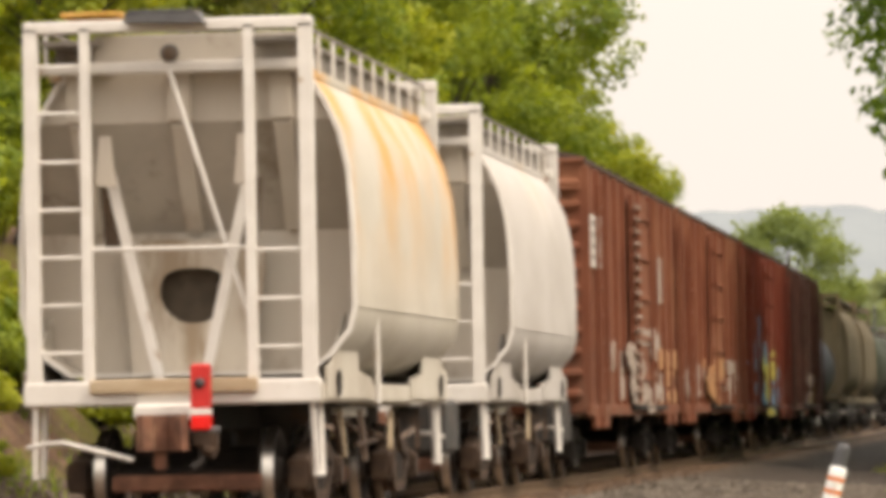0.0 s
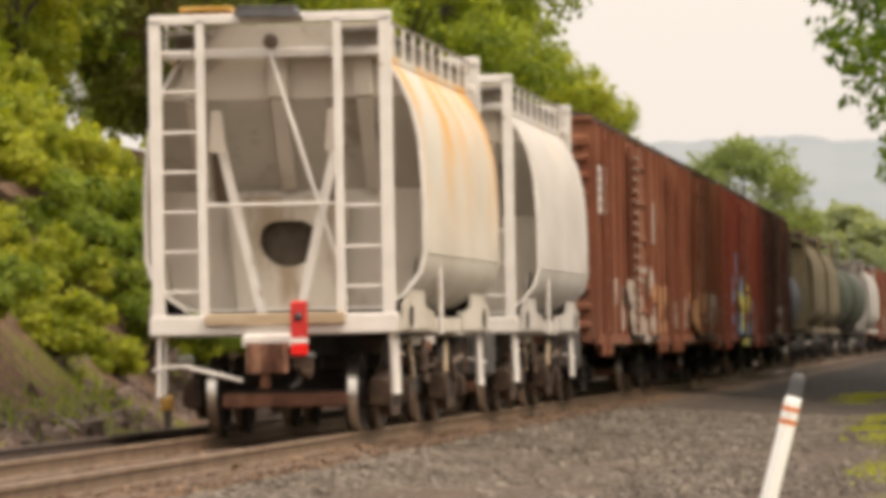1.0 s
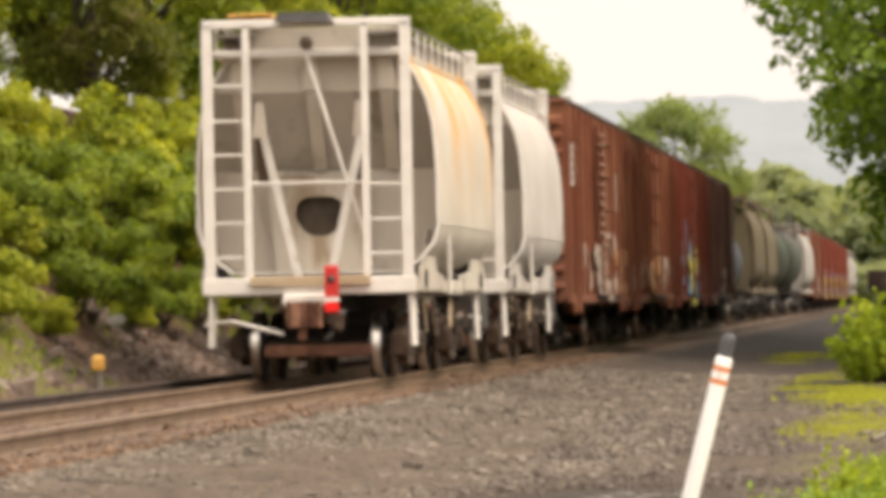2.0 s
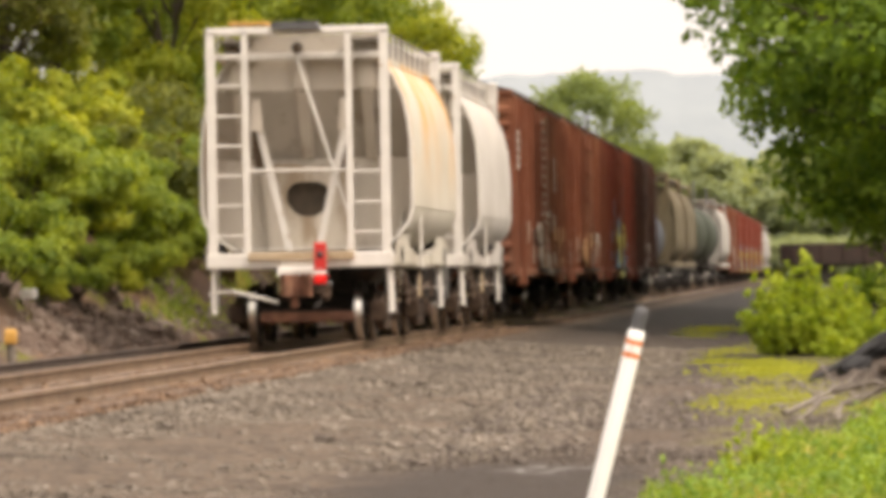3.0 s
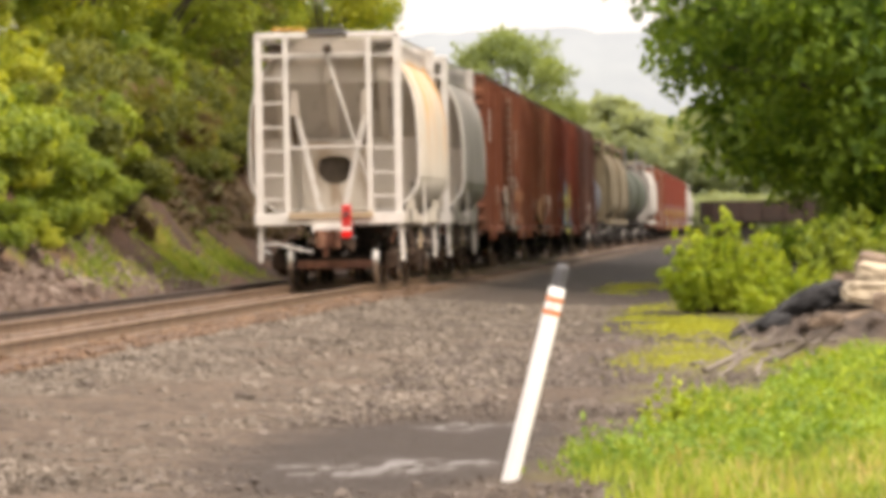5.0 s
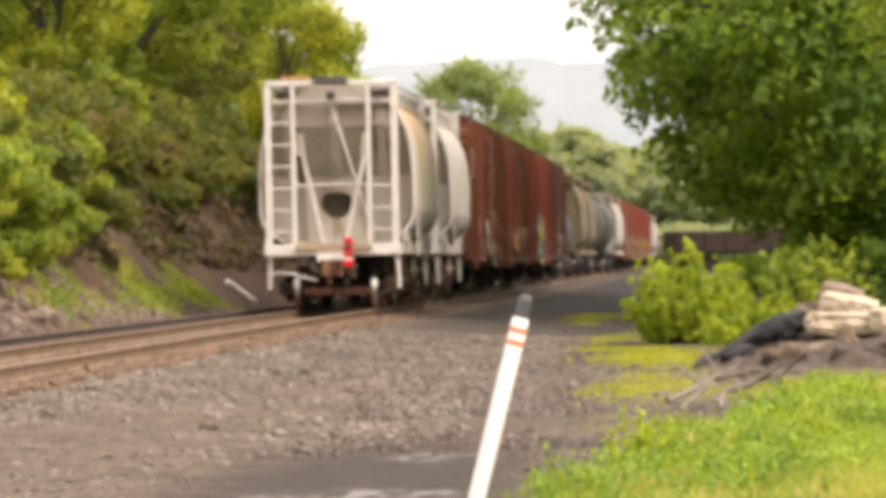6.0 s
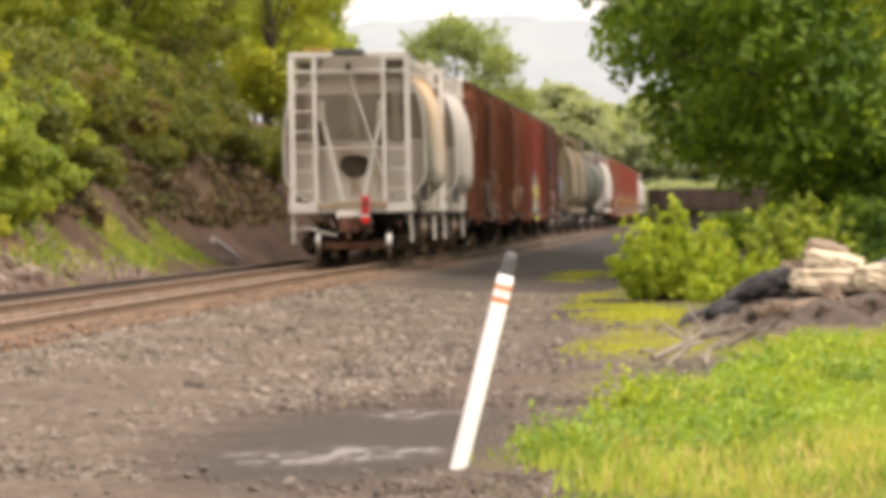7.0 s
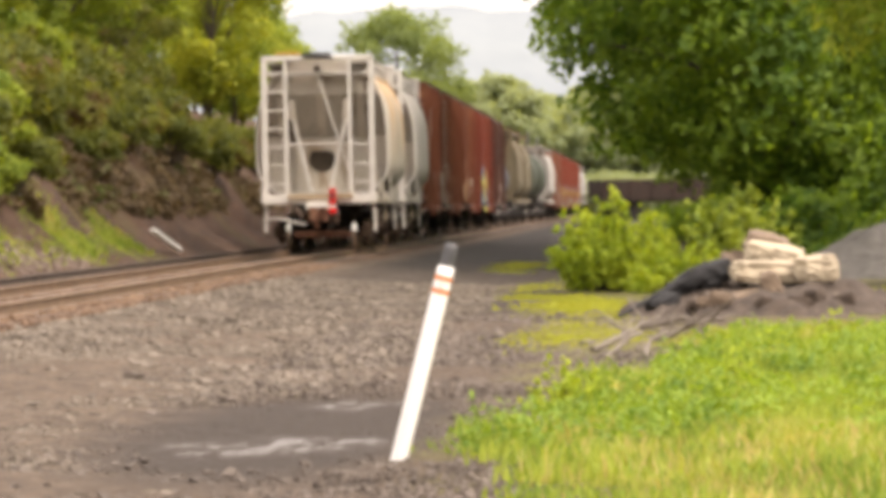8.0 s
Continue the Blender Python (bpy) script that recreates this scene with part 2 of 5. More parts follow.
M_PLANK = surf("tan_board", (0.40, 0.30, 0.19), (0.52, 0.42, 0.30), 3, 0.8, stretch=(0.4, 2, 2))
M_GREY = surf("grey_steel", (0.088, 0.088, 0.091), (0.149, 0.149, 0.154), 3, 0.6, metal=0.2, stain=(0.20, 0.13, 0.08), stain_scale=2)
M_GRATE = surf("dull_walkway_steel", (0.16, 0.14, 0.125), (0.28, 0.25, 0.22), 4, 0.7, metal=0.2)
M_ORANGE = surf("rusty_orange_board", (0.55, 0.28, 0.05), (0.66, 0.40, 0.12), 4, 0.75)
M_RUST = surf("rusty_casting", (0.028, 0.016, 0.010), (0.075, 0.043, 0.025), 4, 0.85, bump=0.3, stain=(0.14, 0.085, 0.048), stain_scale=2.5)
M_COUPLER = surf("red_rust_coupler", (0.11, 0.048, 0.03), (0.25, 0.115, 0.07), 4, 0.85, bump=0.3, stain=(0.30, 0.17, 0.10), stain_scale=2.5)
M_GRIME = surf("greasy_black_iron", (0.010, 0.008, 0.007), (0.030, 0.023, 0.019), 4, 0.8, bump=0.3)
M_WHEEL = surf("dark_wheel_iron", (0.012, 0.009, 0.008), (0.032, 0.022, 0.016), 4, 0.8, bump=0.2)
M_TREAD = surf("polished_tread", (0.58, 0.55, 0.50), (0.74, 0.71, 0.66), 6, 0.32, metal=1.0, bump=0.03)
# Dark colour for the shade seen through the end opening.
M_HOLE_SHADE = surf("hole_shade_paint", (0.05, 0.038, 0.028), (0.10, 0.078, 0.055), 3, 0.9)
M_RED = surf("red_plastic", (0.55, 0.022, 0.018), (0.63, 0.035, 0.03), 6, 0.45, bump=0.03)
M_REDLIT = surf("bright_red_reflector", (0.85, 0.01, 0.008), (0.9, 0.02, 0.015), 8, 0.25, bump=0.05)
M_BLACK = surf("black_plastic", (0.025, 0.025, 0.028), (0.05, 0.05, 0.055), 6, 0.5, bump=0.05)
M_MARKER = surf("white_plastic_tube", (0.84, 0.84, 0.82), (0.88, 0.88, 0.86), 4, 0.45, bump=0.02, stain=(0.72, 0.70, 0.64), stain_scale=2, stain_lo=0.62)
M_CAP = surf("charcoal_plastic_cap", (0.055, 0.055, 0.06), (0.09, 0.09, 0.095), 6, 0.55)
M_BAND = surf("orange_band", (0.72, 0.20, 0.05), (0.78, 0.26, 0.08), 8, 0.5, bump=0.02)
M_BOX1 = car_paint("brown_boxcar_paint", (0.170, 0.056, 0.029), (0.225, 0.080, 0.042), (0.34, 0.16, 0.085), 2.4, 1.0, 1.8, 0.5, (0.19, 0.125, 0.09))
M_BOX2 = car_paint("red_brown_boxcar_paint", (0.180, 0.056, 0.028), (0.235, 0.080, 0.041), (0.36, 0.18, 0.10), 2.6, 1.0, 1.6, 0.6, (0.19, 0.125, 0.09))
M_BOX3 = car_paint("red_boxcar_paint", (0.184, 0.038, 0.020), (0.218, 0.051, 0.029), (0.30, 0.13, 0.07), 2.6, 1.0, 1.6, 0.5, (0.20, 0.15, 0.12))
M_BOX4 = car_paint("dark_brown_boxcar_paint", (0.066, 0.027, 0.019), (0.096, 0.039, 0.027), (0.22, 0.11, 0.07), 2.6, 1.0, 1.6, 0.5, (0.12, 0.09, 0.08))
M_SIGN = surf("white_stencil_panel", (0.74, 0.72, 0.68), (0.80, 0.78, 0.74), 5, 0.6, bump=0.02)
M_MARK = surf("faded_black_stencil", (0.27, 0.25, 0.22), (0.36, 0.33, 0.30), 6, 0.7, bump=0.02)
M_SPRAY_W = surf("white_spray_paint", (0.34, 0.27, 0.225), (0.45, 0.385, 0.335), 5, 0.6, stain=(0.24, 0.10, 0.06), stain_scale=2.5, stain_lo=0.52, stain_hi=0.66)
M_SPRAY_B = surf("blue_spray_paint", (0.07, 0.20, 0.36), (0.16, 0.33, 0.46), 5, 0.55, stain=(0.22, 0.08, 0.05), stain_scale=3)
M_SPRAY_Y = surf("yellow_spray_paint", (0.52, 0.47, 0.07), (0.62, 0.56, 0.16), 5, 0.55, stain=(0.22, 0.08, 0.05), stain_scale=3)
M_SPRAY_O = surf("pale_orange_spray_paint", (0.42, 0.20, 0.08), (0.52, 0.30, 0.16), 5, 0.55, stain=(0.22, 0.08, 0.05), stain_scale=3)
M_SOOT = surf("sooty_grey_steel", (0.030, 0.029, 0.028), (0.075, 0.070, 0.066), 3, 0.75, stain=(0.10, 0.06, 0.035), stain_scale=2)
M_TANK_G = car_paint("grey_tank_paint", (0.060, 0.068, 0.088), (0.085, 0.094, 0.115), (0.04, 0.035, 0.035), 2.4, 2.0, 1.6, 0.4)
M_TANK_B = car_paint("dark_green_tank_paint", (0.022, 0.030, 0.018), (0.036, 0.046, 0.028), (0.06, 0.045, 0.035), 3.4, 2.0, 1.6, 0.4)
M_TAN = car_paint("tan_hopper_paint", (0.118, 0.096, 0.058), (0.158, 0.130, 0.082), (0.36, 0.22, 0.10), 4.0, 2.0, 1.6, 0.5)
M_PALE = car_paint("pale_grey_hopper_paint", (0.300, 0.285, 0.262), (0.370, 0.352, 0.325), (0.40, 0.25, 0.13), 4.0, 2.4, 1.6, 0.4)
M_BARK = surf("grey_brown_bark", (0.045, 0.034, 0.026), (0.11, 0.088, 0.068), 6, 0.95, bump=0.6, stretch=(1, 1, 0.25))
M_LEAF = foliage("summer_leaves", (0.128, 0.198, 0.026), (0.350, 0.420, 0.062))
M_LEAF_LIGHT = foliage("fresh_yellow_green_leaves", (0.170, 0.235, 0.020), (0.450, 0.480, 0.064))
M_LEAF_MAPLE = foliage("dark_maple_leaves", (0.074, 0.150, 0.021), (0.250, 0.370, 0.053), through_light=0.55)
M_LEAF_DRY = foliage("shrub_leaves_with_dead_stems", (0.080, 0.106, 0.022), (0.215, 0.235, 0.046), dry=(0.155, 0.098, 0.050))
# Distance haze is painted into these two greyer, paler leaf colours.
M_LEAF_FAR = foliage("haze_greyed_far_leaves", (0.170, 0.228, 0.092), (0.230, 0.295, 0.110), through_light=0.5)
M_LEAF_FARTHER = foliage("haze_paled_far_leaves", (0.280, 0.335, 0.205), (0.320, 0.375, 0.230), through_light=0.5)
M_LEAF_BUSH = foliage("bright_lime_leaves", (0.235, 0.340, 0.022), (0.500, 0.580, 0.060), through_light=0.4)
M_GRASS = foliage("bright_grass", (0.130, 0.220, 0.028), (0.360, 0.430, 0.080), dry=(0.46, 0.42, 0.14), through_light=0.4)
M_MOSS = foliage("yellow_green_ground_cover", (0.260, 0.300, 0.022), (0.410, 0.425, 0.048), through_light=0.3)
M_ROCK = surf("pale_limestone", (0.360, 0.295, 0.205), (0.510, 0.440, 0.330), 2.5, 0.85, bump=0.3, stain=(0.202, 0.158, 0.108), stain_scale=1.6)
M_ROCK_BROWN = surf("brown_field_stone", (0.136, 0.096, 0.068), (0.256, 0.192, 0.136), 3, 0.9, bump=0.5)
M_SOIL = surf("dark_spoil_heap", (0.036, 0.025, 0.018), (0.088, 0.063, 0.046), 4, 0.95, bump=0.8, stain=(0.096, 0.077, 0.062), stain_scale=2)
M_HEAP = surf("grey_gravel_heap", (0.053, 0.048, 0.043), (0.110, 0.101, 0.091), 6, 0.95, bump=0.8, stain=(0.038, 0.034, 0.029), stain_scale=1.5)
M_PIPE = surf("black_corrugated_pipe", (0.006, 0.006, 0.007), (0.018, 0.018, 0.019), 5, 0.9)
M_WOOD = surf("grey_dead_wood", (0.120, 0.099, 0.081), (0.216, 0.186, 0.156), 5, 0.9, bump=0.4)


# ---- mesh helpers ----
class Shape:
    """Collects boxes, rods, lathes and sheets into one mesh."""

    def __init__(self):
        self.v, self.f, self.s, self.mi = [], [], [], []

    def add(self, verts, faces, smooth=False, mi=0):
        k = len(self.v)
        self.v += [tuple(p) for p in verts]
        self.f += [tuple(i + k for i in f) for f in faces]
        self.s += [smooth] * len(faces)
        self.mi += [mi] * len(faces)
        return self

    def box(self, c, size, m=None, bevel=0.0):
        hx, hy, hz = (s / 2 for s in size)
        b = min(bevel, hx * 0.9, hz * 0.9, hy * 0.9)
        if b <= 0:
            pts = [(sx * hx, sy * hy, sz * hz) for sz in (-1, 1) for sx, sy in ((-1, -1), (1, -1), (1, 1), (-1, 1))]
            fs = [(3, 2, 1, 0), (4, 5, 6, 7), (0, 1, 5, 4), (1, 2, 6, 5), (2, 3, 7, 6), (3, 0, 4, 7)]
        else:
            pts, fs = [], []
            for sz, ins in ((-hz, b), (-hz + b, 0), (hz - b, 0), (hz, b)):
                for sx, sy in ((-1, -1), (1, -1), (1, 1), (-1, 1)):
                    pts.append((sx * (hx - ins), sy * (hy - ins), sz))
            fs = [(3, 2, 1, 0), (12, 13, 14, 15)]
            for r in range(3):
                for j in range(4):
                    fs.append((4 * r + j, 4 * r + (j + 1) % 4, 4 * r + 4 + (j + 1) % 4, 4 * r + 4 + j))
        pts = [Vector(p) for p in pts]
        if m:
            pts = [m @ p for p in pts]
        return self.add([p + Vector(c) for p in pts], fs)

    def rod(self, p, q, r, r2=None, n=8, caps=True, smooth=True):
        p, q = Vector(p), Vector(q)
        r2 = r if r2 is None else r2
        quat = (q - p).to_track_quat("Z", "Y")
        ring = [(math.cos(2 * math.pi * i / n), math.sin(2 * math.pi * i / n)) for i in range(n)]
        pts = [p + quat @ Vector((c * r, s * r, 0)) for c, s in ring] + [q + quat @ Vector((c * r2, s * r2, 0)) for c, s in ring]
        self.add(pts, [(i, (i + 1) % n, n + (i + 1) % n, n + i) for i in range(n)], smooth)
        if caps:
            self.add(pts, [tuple(range(n - 1, -1, -1)), tuple(range(n, 2 * n))])
        return self

    def bar(self, p, q, w, h):
        """A square bar from p to q."""
        p, q = Vector(p), Vector(q)
        m = (q - p).to_track_quat("Z", "Y").to_matrix()
        return self.box((p + q) / 2, (w, h, (q - p).length), m, 0.008)

    def pipe(self, pts, r, n=8):
        for a, b in zip(pts, pts[1:]):
            self.rod(a, b, r, n=n)
        return self

    def lathe(self, profile, axis, origin, n=28, mi=0):
        """profile: (distance along the axis, radius)."""
        o = Vector(origin)
        u = Vector(axis).normalized()
        a = u.orthogonal().normalized()
        b = u.cross(a)
        pts = [o + u * d + (a * math.cos(2 * math.pi * i / n) + b * math.sin(2 * math.pi * i / n)) * r
               for d, r in profile for i in range(n)]
        fs = [(k * n + i, k * n + (i + 1) % n, (k + 1) * n + (i + 1) % n, (k + 1) * n + i)
              for k in range(len(profile) - 1) for i in range(n)]
        return self.add(pts, fs, True, mi)

    def prism(self, outline, axis, lo, hi):
        """An outline in the two other axes, pushed along axis 'x', 'y' or 'z'."""
        def place(p, d):
            return {"x": (d, p[0], p[1]), "y": (p[0], d, p[1]), "z": (p[0], p[1], d)}[axis]
        n = len(outline)
        pts = [place(p, lo) for p in outline] + [place(p, hi) for p in outline]
        fs = [tuple(range(n)), tuple(range(2 * n - 1, n - 1, -1))] + [(i, n + i, n + (i + 1) % n, (i + 1) % n) for i in range(n)]
        return self.add(pts, fs)

    def mesh(self, name, mats):
        me = bpy.data.meshes.new(name)
        me.from_pydata(self.v, [], self.f)
        me.polygons.foreach_set("use_smooth", self.s)
        for m in mats:
            me.materials.append(m)
        if len(mats) > 1:
            me.polygons.foreach_set("material_index", self.mi)
        me.validate()
        bm = bmesh.new()
        bm.from_mesh(me)
        bmesh.ops.recalc_face_normals(bm, faces=bm.faces)
        bm.to_mesh(me)
        bm.free()
        me.update()
        return me


def part(name, shape, material, parent, label="", at=None):
    """Links a shape as one mesh object under a thing or a part."""
    mats = material if isinstance(material, (list, tuple)) else [material]
    me = shape.mesh(name, mats) if isinstance(shape, Shape) else shape
    ob = new(name, me)
    if parent:
        ob.parent = parent
    if at is not None:
        ob.matrix_basis = at
    if label:
        ob["label"] = label
    return ob


def raw_mesh(name, verts, faces, mat, smooth=False):
    """A mesh straight from arrays of points and quads or triangles."""
    me = bpy.data.meshes.new(name)
    k = faces.shape[1]
    me.vertices.add(len(verts))
    me.vertices.foreach_set("co", np.asarray(verts, dtype=np.float32).ravel())
    me.loops.add(faces.size)
    me.loops.foreach_set("vertex_index", faces.astype(np.int32).ravel())
    me.polygons.add(len(faces))
    me.polygons.foreach_set("loop_start", np.arange(0, faces.size, k, dtype=np.int32))
    me.polygons.foreach_set("use_smooth", [smooth] * len(faces))
    me.materials.append(mat)
    me.update(calc_edges=True)
    return me


MOVING = []           # (thing, place along the track at the start, height)
WHEELS = []           # (wheelset, its pose on the truck)


# ---- ground, track bed and distance ----
def ground_height(x, y):
    pts = [(-420, 14), (-60, 9), (-30, 6.5), (-18, 4.9), (-14.5, 3.5), (-12.9, 2.1), (-11.7, 0.64), (-10.6, -0.04),
           (-10.2, -0.06), (-9.3, -0.04), (-6.5, -0.05), (-6.25, -0.075), (-5.4, -0.13), (-4.2, -0.22), (-2.6, -0.29), (-0.8, -0.27),
           (3, -0.22), (12, -0.05), (40, 0.2), (420, 2)]
    z = np.interp(x, [p[0] for p in pts], [p[1] for p in pts])
    return z


def build_ground():
    xs = np.unique(np.concatenate([[-420, -250, -120, -80, -60, -45, -36], np.arange(-30, -10.5, 0.5), np.arange(-10.5, -5, 0.1),
                                   np.arange(-5, 4, 0.25), np.arange(4, 14, 1.0), [16, 20, 26, 34, 45, 70, 120, 250, 420]]).round(3))
    ys = np.unique(np.concatenate([[-60, -30, 0, 10], np.arange(16, 60, 0.4), np.arange(60, 140, 1.0), np.arange(140, 320, 5.0),
                                   [340, 380, 440, 520, 640, 800, 1100, 1600, 2400, 3600]]).round(3))
    X, Y = np.meshgrid(xs, ys)
    Z = ground_height(X, Y)
    rng = np.random.default_rng(4)
    for i in range(len(ys)):
        for j in range(len(xs)):
            x, y = X[i, j], Y[i, j]
            if y > 330:
                continue
            amp = 0.02 if -10.3 < x < -5.9 else 0.05
            if x < -10.6:
                amp = 0.7 * min(1, (-10.6 - x) / 2.5)
            p = Vector((x * 0.55, y * 0.35, 1.7))
            Z[i, j] += amp * noise.noise(p) + 0.35 * amp * noise.noise(p * 3.1) + amp * 0.12 * rng.normal()
    n = len(xs)
    idx = np.arange(len(ys) * n).reshape(len(ys), n)
    faces = np.stack([idx[:-1, :-1], idx[:-1, 1:], idx[1:, 1:], idx[1:, :-1]], -1).reshape(-1, 4)
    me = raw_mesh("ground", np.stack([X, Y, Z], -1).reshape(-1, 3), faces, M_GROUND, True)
    return tagged(new("ground", me), "grey gravel and damp dirt beside a rust-brown track bed", "ground", kind="structure")


build_ground()


def build_rail(x, mat, label, top=RAIL_Z, y0=-20.0, y1=470.0):
    s = Shape()
    outline = [(-0.07, -0.17), (0.07, -0.17), (0.07, -0.155), (0.012, -0.13), (0.010, -0.05), (0.037, -0.038), (0.037, -0.008),
               (0.028, 0.0), (-0.028, 0.0), (-0.037, -0.008), (-0.037, -0.038), (-0.010, -0.05), (-0.012, -0.13), (-0.07, -0.155)]
    s.prism([(x + a, top + b) for a, b in outline], "y", y0, y1)
    return tagged(part("rail", s, mat, None), label, "rail", "rails of the line", "structure")


build_rail(TRACK_X - 0.755, M_RAIL, "worn steel running rail on brown ballast")
build_rail(TRACK_X + 0.755, M_RAIL, "worn steel running rail nearer the gravel")
build_rail(TRACK_X - 1.85, M_RAIL_RUST, "dark rusted spare rail lying along the ballast", top=0.13, y0=10, y1=150)


# ---- the train ----
M_ROOF = surf("sooty_roof_sheet", (0.05, 0.032, 0.026), (0.10, 0.06, 0.045), 3, 0.8, bump=0.15)
# Dark brown that paints the shade between posts and braces.
M_GAP_SHADE = surf("brown_gap_shade", (0.055, 0.034, 0.020), (0.12, 0.080, 0.050), 2, 0.85, bump=0.1)
M_RUNG = surf("chalky_worn_rung", (0.24, 0.17, 0.13), (0.36, 0.28, 0.23), 4, 0.8, bump=0.1)


def wheelset_shape():
    s = Shape()
    prof = [(0.0, 0.09), (0.0, 0.14), (0.02, 0.15), (0.03, 0.33), (0.0, 0.35), (0.0, 0.445), (0.03, 0.447), (0.035, 0.425)]
    for side in (-1, 1):
        base = 0.68 * side
        s.lathe(prof, (side, 0, 0), (base, 0, 0), 30)
        s.lathe([(0.035, 0.425), (0.135, 0.418)], (side, 0, 0), (base, 0, 0), 30, mi=1)
        s.lathe([(0.135, 0.418), (0.14, 0.40), (0.125, 0.35), (0.07, 0.32), (0.06, 0.17), (0.16, 0.15), (0.16, 0.0)], (side, 0, 0), (base, 0, 0), 30)
    s.rod((-1.02, 0, 0), (1.02, 0, 0), 0.085, n=14)
    return s


WHEELSET = wheelset_shape().mesh("wheelset", [M_WHEEL, M_TREAD])


def side_frame_shape(side):
    s = Shape()
    x = 1.0 * side
    top = [(-1.05, 0.30), (-1.05, 0.55), (-0.72, 0.60), (-0.45, 0.72), (0.45, 0.72), (0.72, 0.60), (1.05, 0.55), (1.05, 0.30), (0.72, 0.34),
           (0.52, 0.50), (0.30, 0.56), (-0.30, 0.56), (-0.52, 0.50), (-0.72, 0.34)]
    s.prism(top, "x", x - 0.07, x + 0.07)
    low = [(-0.62, 0.42), (-0.34, 0.16), (0.34, 0.16), (0.62, 0.42), (0.52, 0.48), (0.28, 0.26), (-0.28, 0.26), (-0.52, 0.48)]
    s.prism(low, "x", x - 0.07, x + 0.07)
    for y in (-0.86, 0.86):
        s.rod((x - 0.1 * side, y, 0.42), (x + 0.13 * side, y, 0.42), 0.13, n=12)
        s.box((x, y, 0.42), (0.2, 0.30, 0.30), bevel=0.03)
    return s


def spring_shape(side):
    s = Shape()
    for y in (-0.16, 0.0, 0.16):
        for k in range(6):
            s.rod((1.0 * side, y, 0.27 + 0.045 * k), (1.0 * side, y, 0.298 + 0.045 * k), 0.075, n=10)
    return s


FRAME_MESH = [side_frame_shape(s).mesh("side_frame", [M_RUST]) for s in (-1, 1)]
FRAME_DARK = [side_frame_shape(s).mesh("side_frame", [M_GRIME]) for s in (-1, 1)]
SPRING_MESH = [spring_shape(s).mesh("spring_nest", [M_GRIME]) for s in (-1, 1)]
BEAM_MESH = Shape().box((0.05, 0, 0.36), (1.35, 0.09, 0.15), bevel=0.02).mesh("brake_beam", [M_COUPLER])
BOLSTER_MESH = Shape().box((0, 0, 0.56), (2.1, 0.34, 0.24), bevel=0.04).box((0, 0, 0.74), (0.5, 0.4, 0.16), bevel=0.03).mesh("bolster", [M_GRIME])


def add_truck(car, y, turning=True, dark=False):
    truck = part("truck", BOLSTER_MESH, None, car, "rusty cast four-wheel truck", pose(0, y, 0))
    for me in FRAME_DARK if dark else FRAME_MESH:
        part("side_frame", me, None, truck)
    for me in SPRING_MESH:
        part("spring_nest", me, None, truck)
    for dy in (-1.34, 1.34):
        part("brake_beam", BEAM_MESH, None, truck, at=pose(0, dy, 0))
    for dy in (-0.86, 0.86):
        w = part("wheelset", WHEELSET, None, truck, "dark wheels with polished treads", pose(0, dy, 0.42))
        if turning:
            WHEELS.append((w, dy))


def coupler_shape(front):
    d = -1 if not front else 1
    s = Shape()
    s.box((0, d * 0.12, 0.82), (0.20, 0.55, 0.16), bevel=0.02)
    s.prism([(-0.17, d * 0.30), (-0.20, d * 0.52), (-0.12, d * 0.62), (-0.04, d * 0.60), (-0.05, d * 0.45), (0.06, d * 0.40), (0.13, d * 0.50),
             (0.22, d * 0.62), (0.25, d * 0.45), (0.16, d * 0.30)], "z", 0.66, 0.98)
    s.box((-0.02, d * 0.34, 0.60), (0.10, 0.10, 0.22), bevel=0.02)
    return s


def lever_shape():
    s = Shape()
    s.pipe([(-1.30, -0.06, 0.70), (-1.14, -0.12, 0.73), (-0.92, -0.30, 0.74), (-0.28, -0.42, 0.58)], 0.021)
    return s


# Cross-section of a round-sided covered hopper, half of it: (x, z)
HULL = [(0.0, 4.20), (0.6, 4.16), (1.08, 4.06), (1.16, 3.99), (1.28, 3.80), (1.40, 3.53), (1.475, 3.20), (1.505, 2.84), (1.52, 2.46), (1.515, 2.14),
        (1.52, 1.93), (1.47, 1.72), (1.30, 1.50), (1.08, 1.34)]


def hull_outline():
    return HULL + [(-x, z) for x, z in reversed(HULL[1:])]


def hull_shape(y0, y1):
    s = Shape()
    out = hull_outline()
    n = len(out)
    cuts = [y0 + (y1 - y0) * k / 4 for k in range(5)]
    pts = [(x, y, z) for y in cuts for x, z in out]
    fs = [(k * n + i, k * n + i + 1, (k + 1) * n + i + 1, (k + 1) * n + i) for k in range(4) for i in range(n - 1)]
    s.add(pts, fs, True)
    return s


def weld_shape(y):
    """A narrow raised rim round the hull at one place."""
    s = Shape()
    out = hull_outline()
    n = len(out)
    pts = [(x * 1.012, yy, 2.6 + (z - 2.6) * 1.008) for yy in (y - 0.035, y + 0.035) for x, z in out]
    s.add(pts, [(i, i + 1, n + i + 1, n + i) for i in range(n - 1)], True)
    for d in (-0.035, 0.035):
        a = [(x * 1.012, y + d, 2.6 + (z - 2.6) * 1.008) for x, z in out] + [(x * 0.985, y + d, 2.6 + (z - 2.6) * 0.985) for x, z in out]
        s.add(a, [(i, i + 1, n + i + 1, n + i) for i in range(n - 1)])
    return s


def clip_width(z):
    """Half-width of the hull at height z."""
    zs = [p[1] for p in reversed(HULL)]
    return float(np.interp(z, zs, [p[0] for p in reversed(HULL)]))


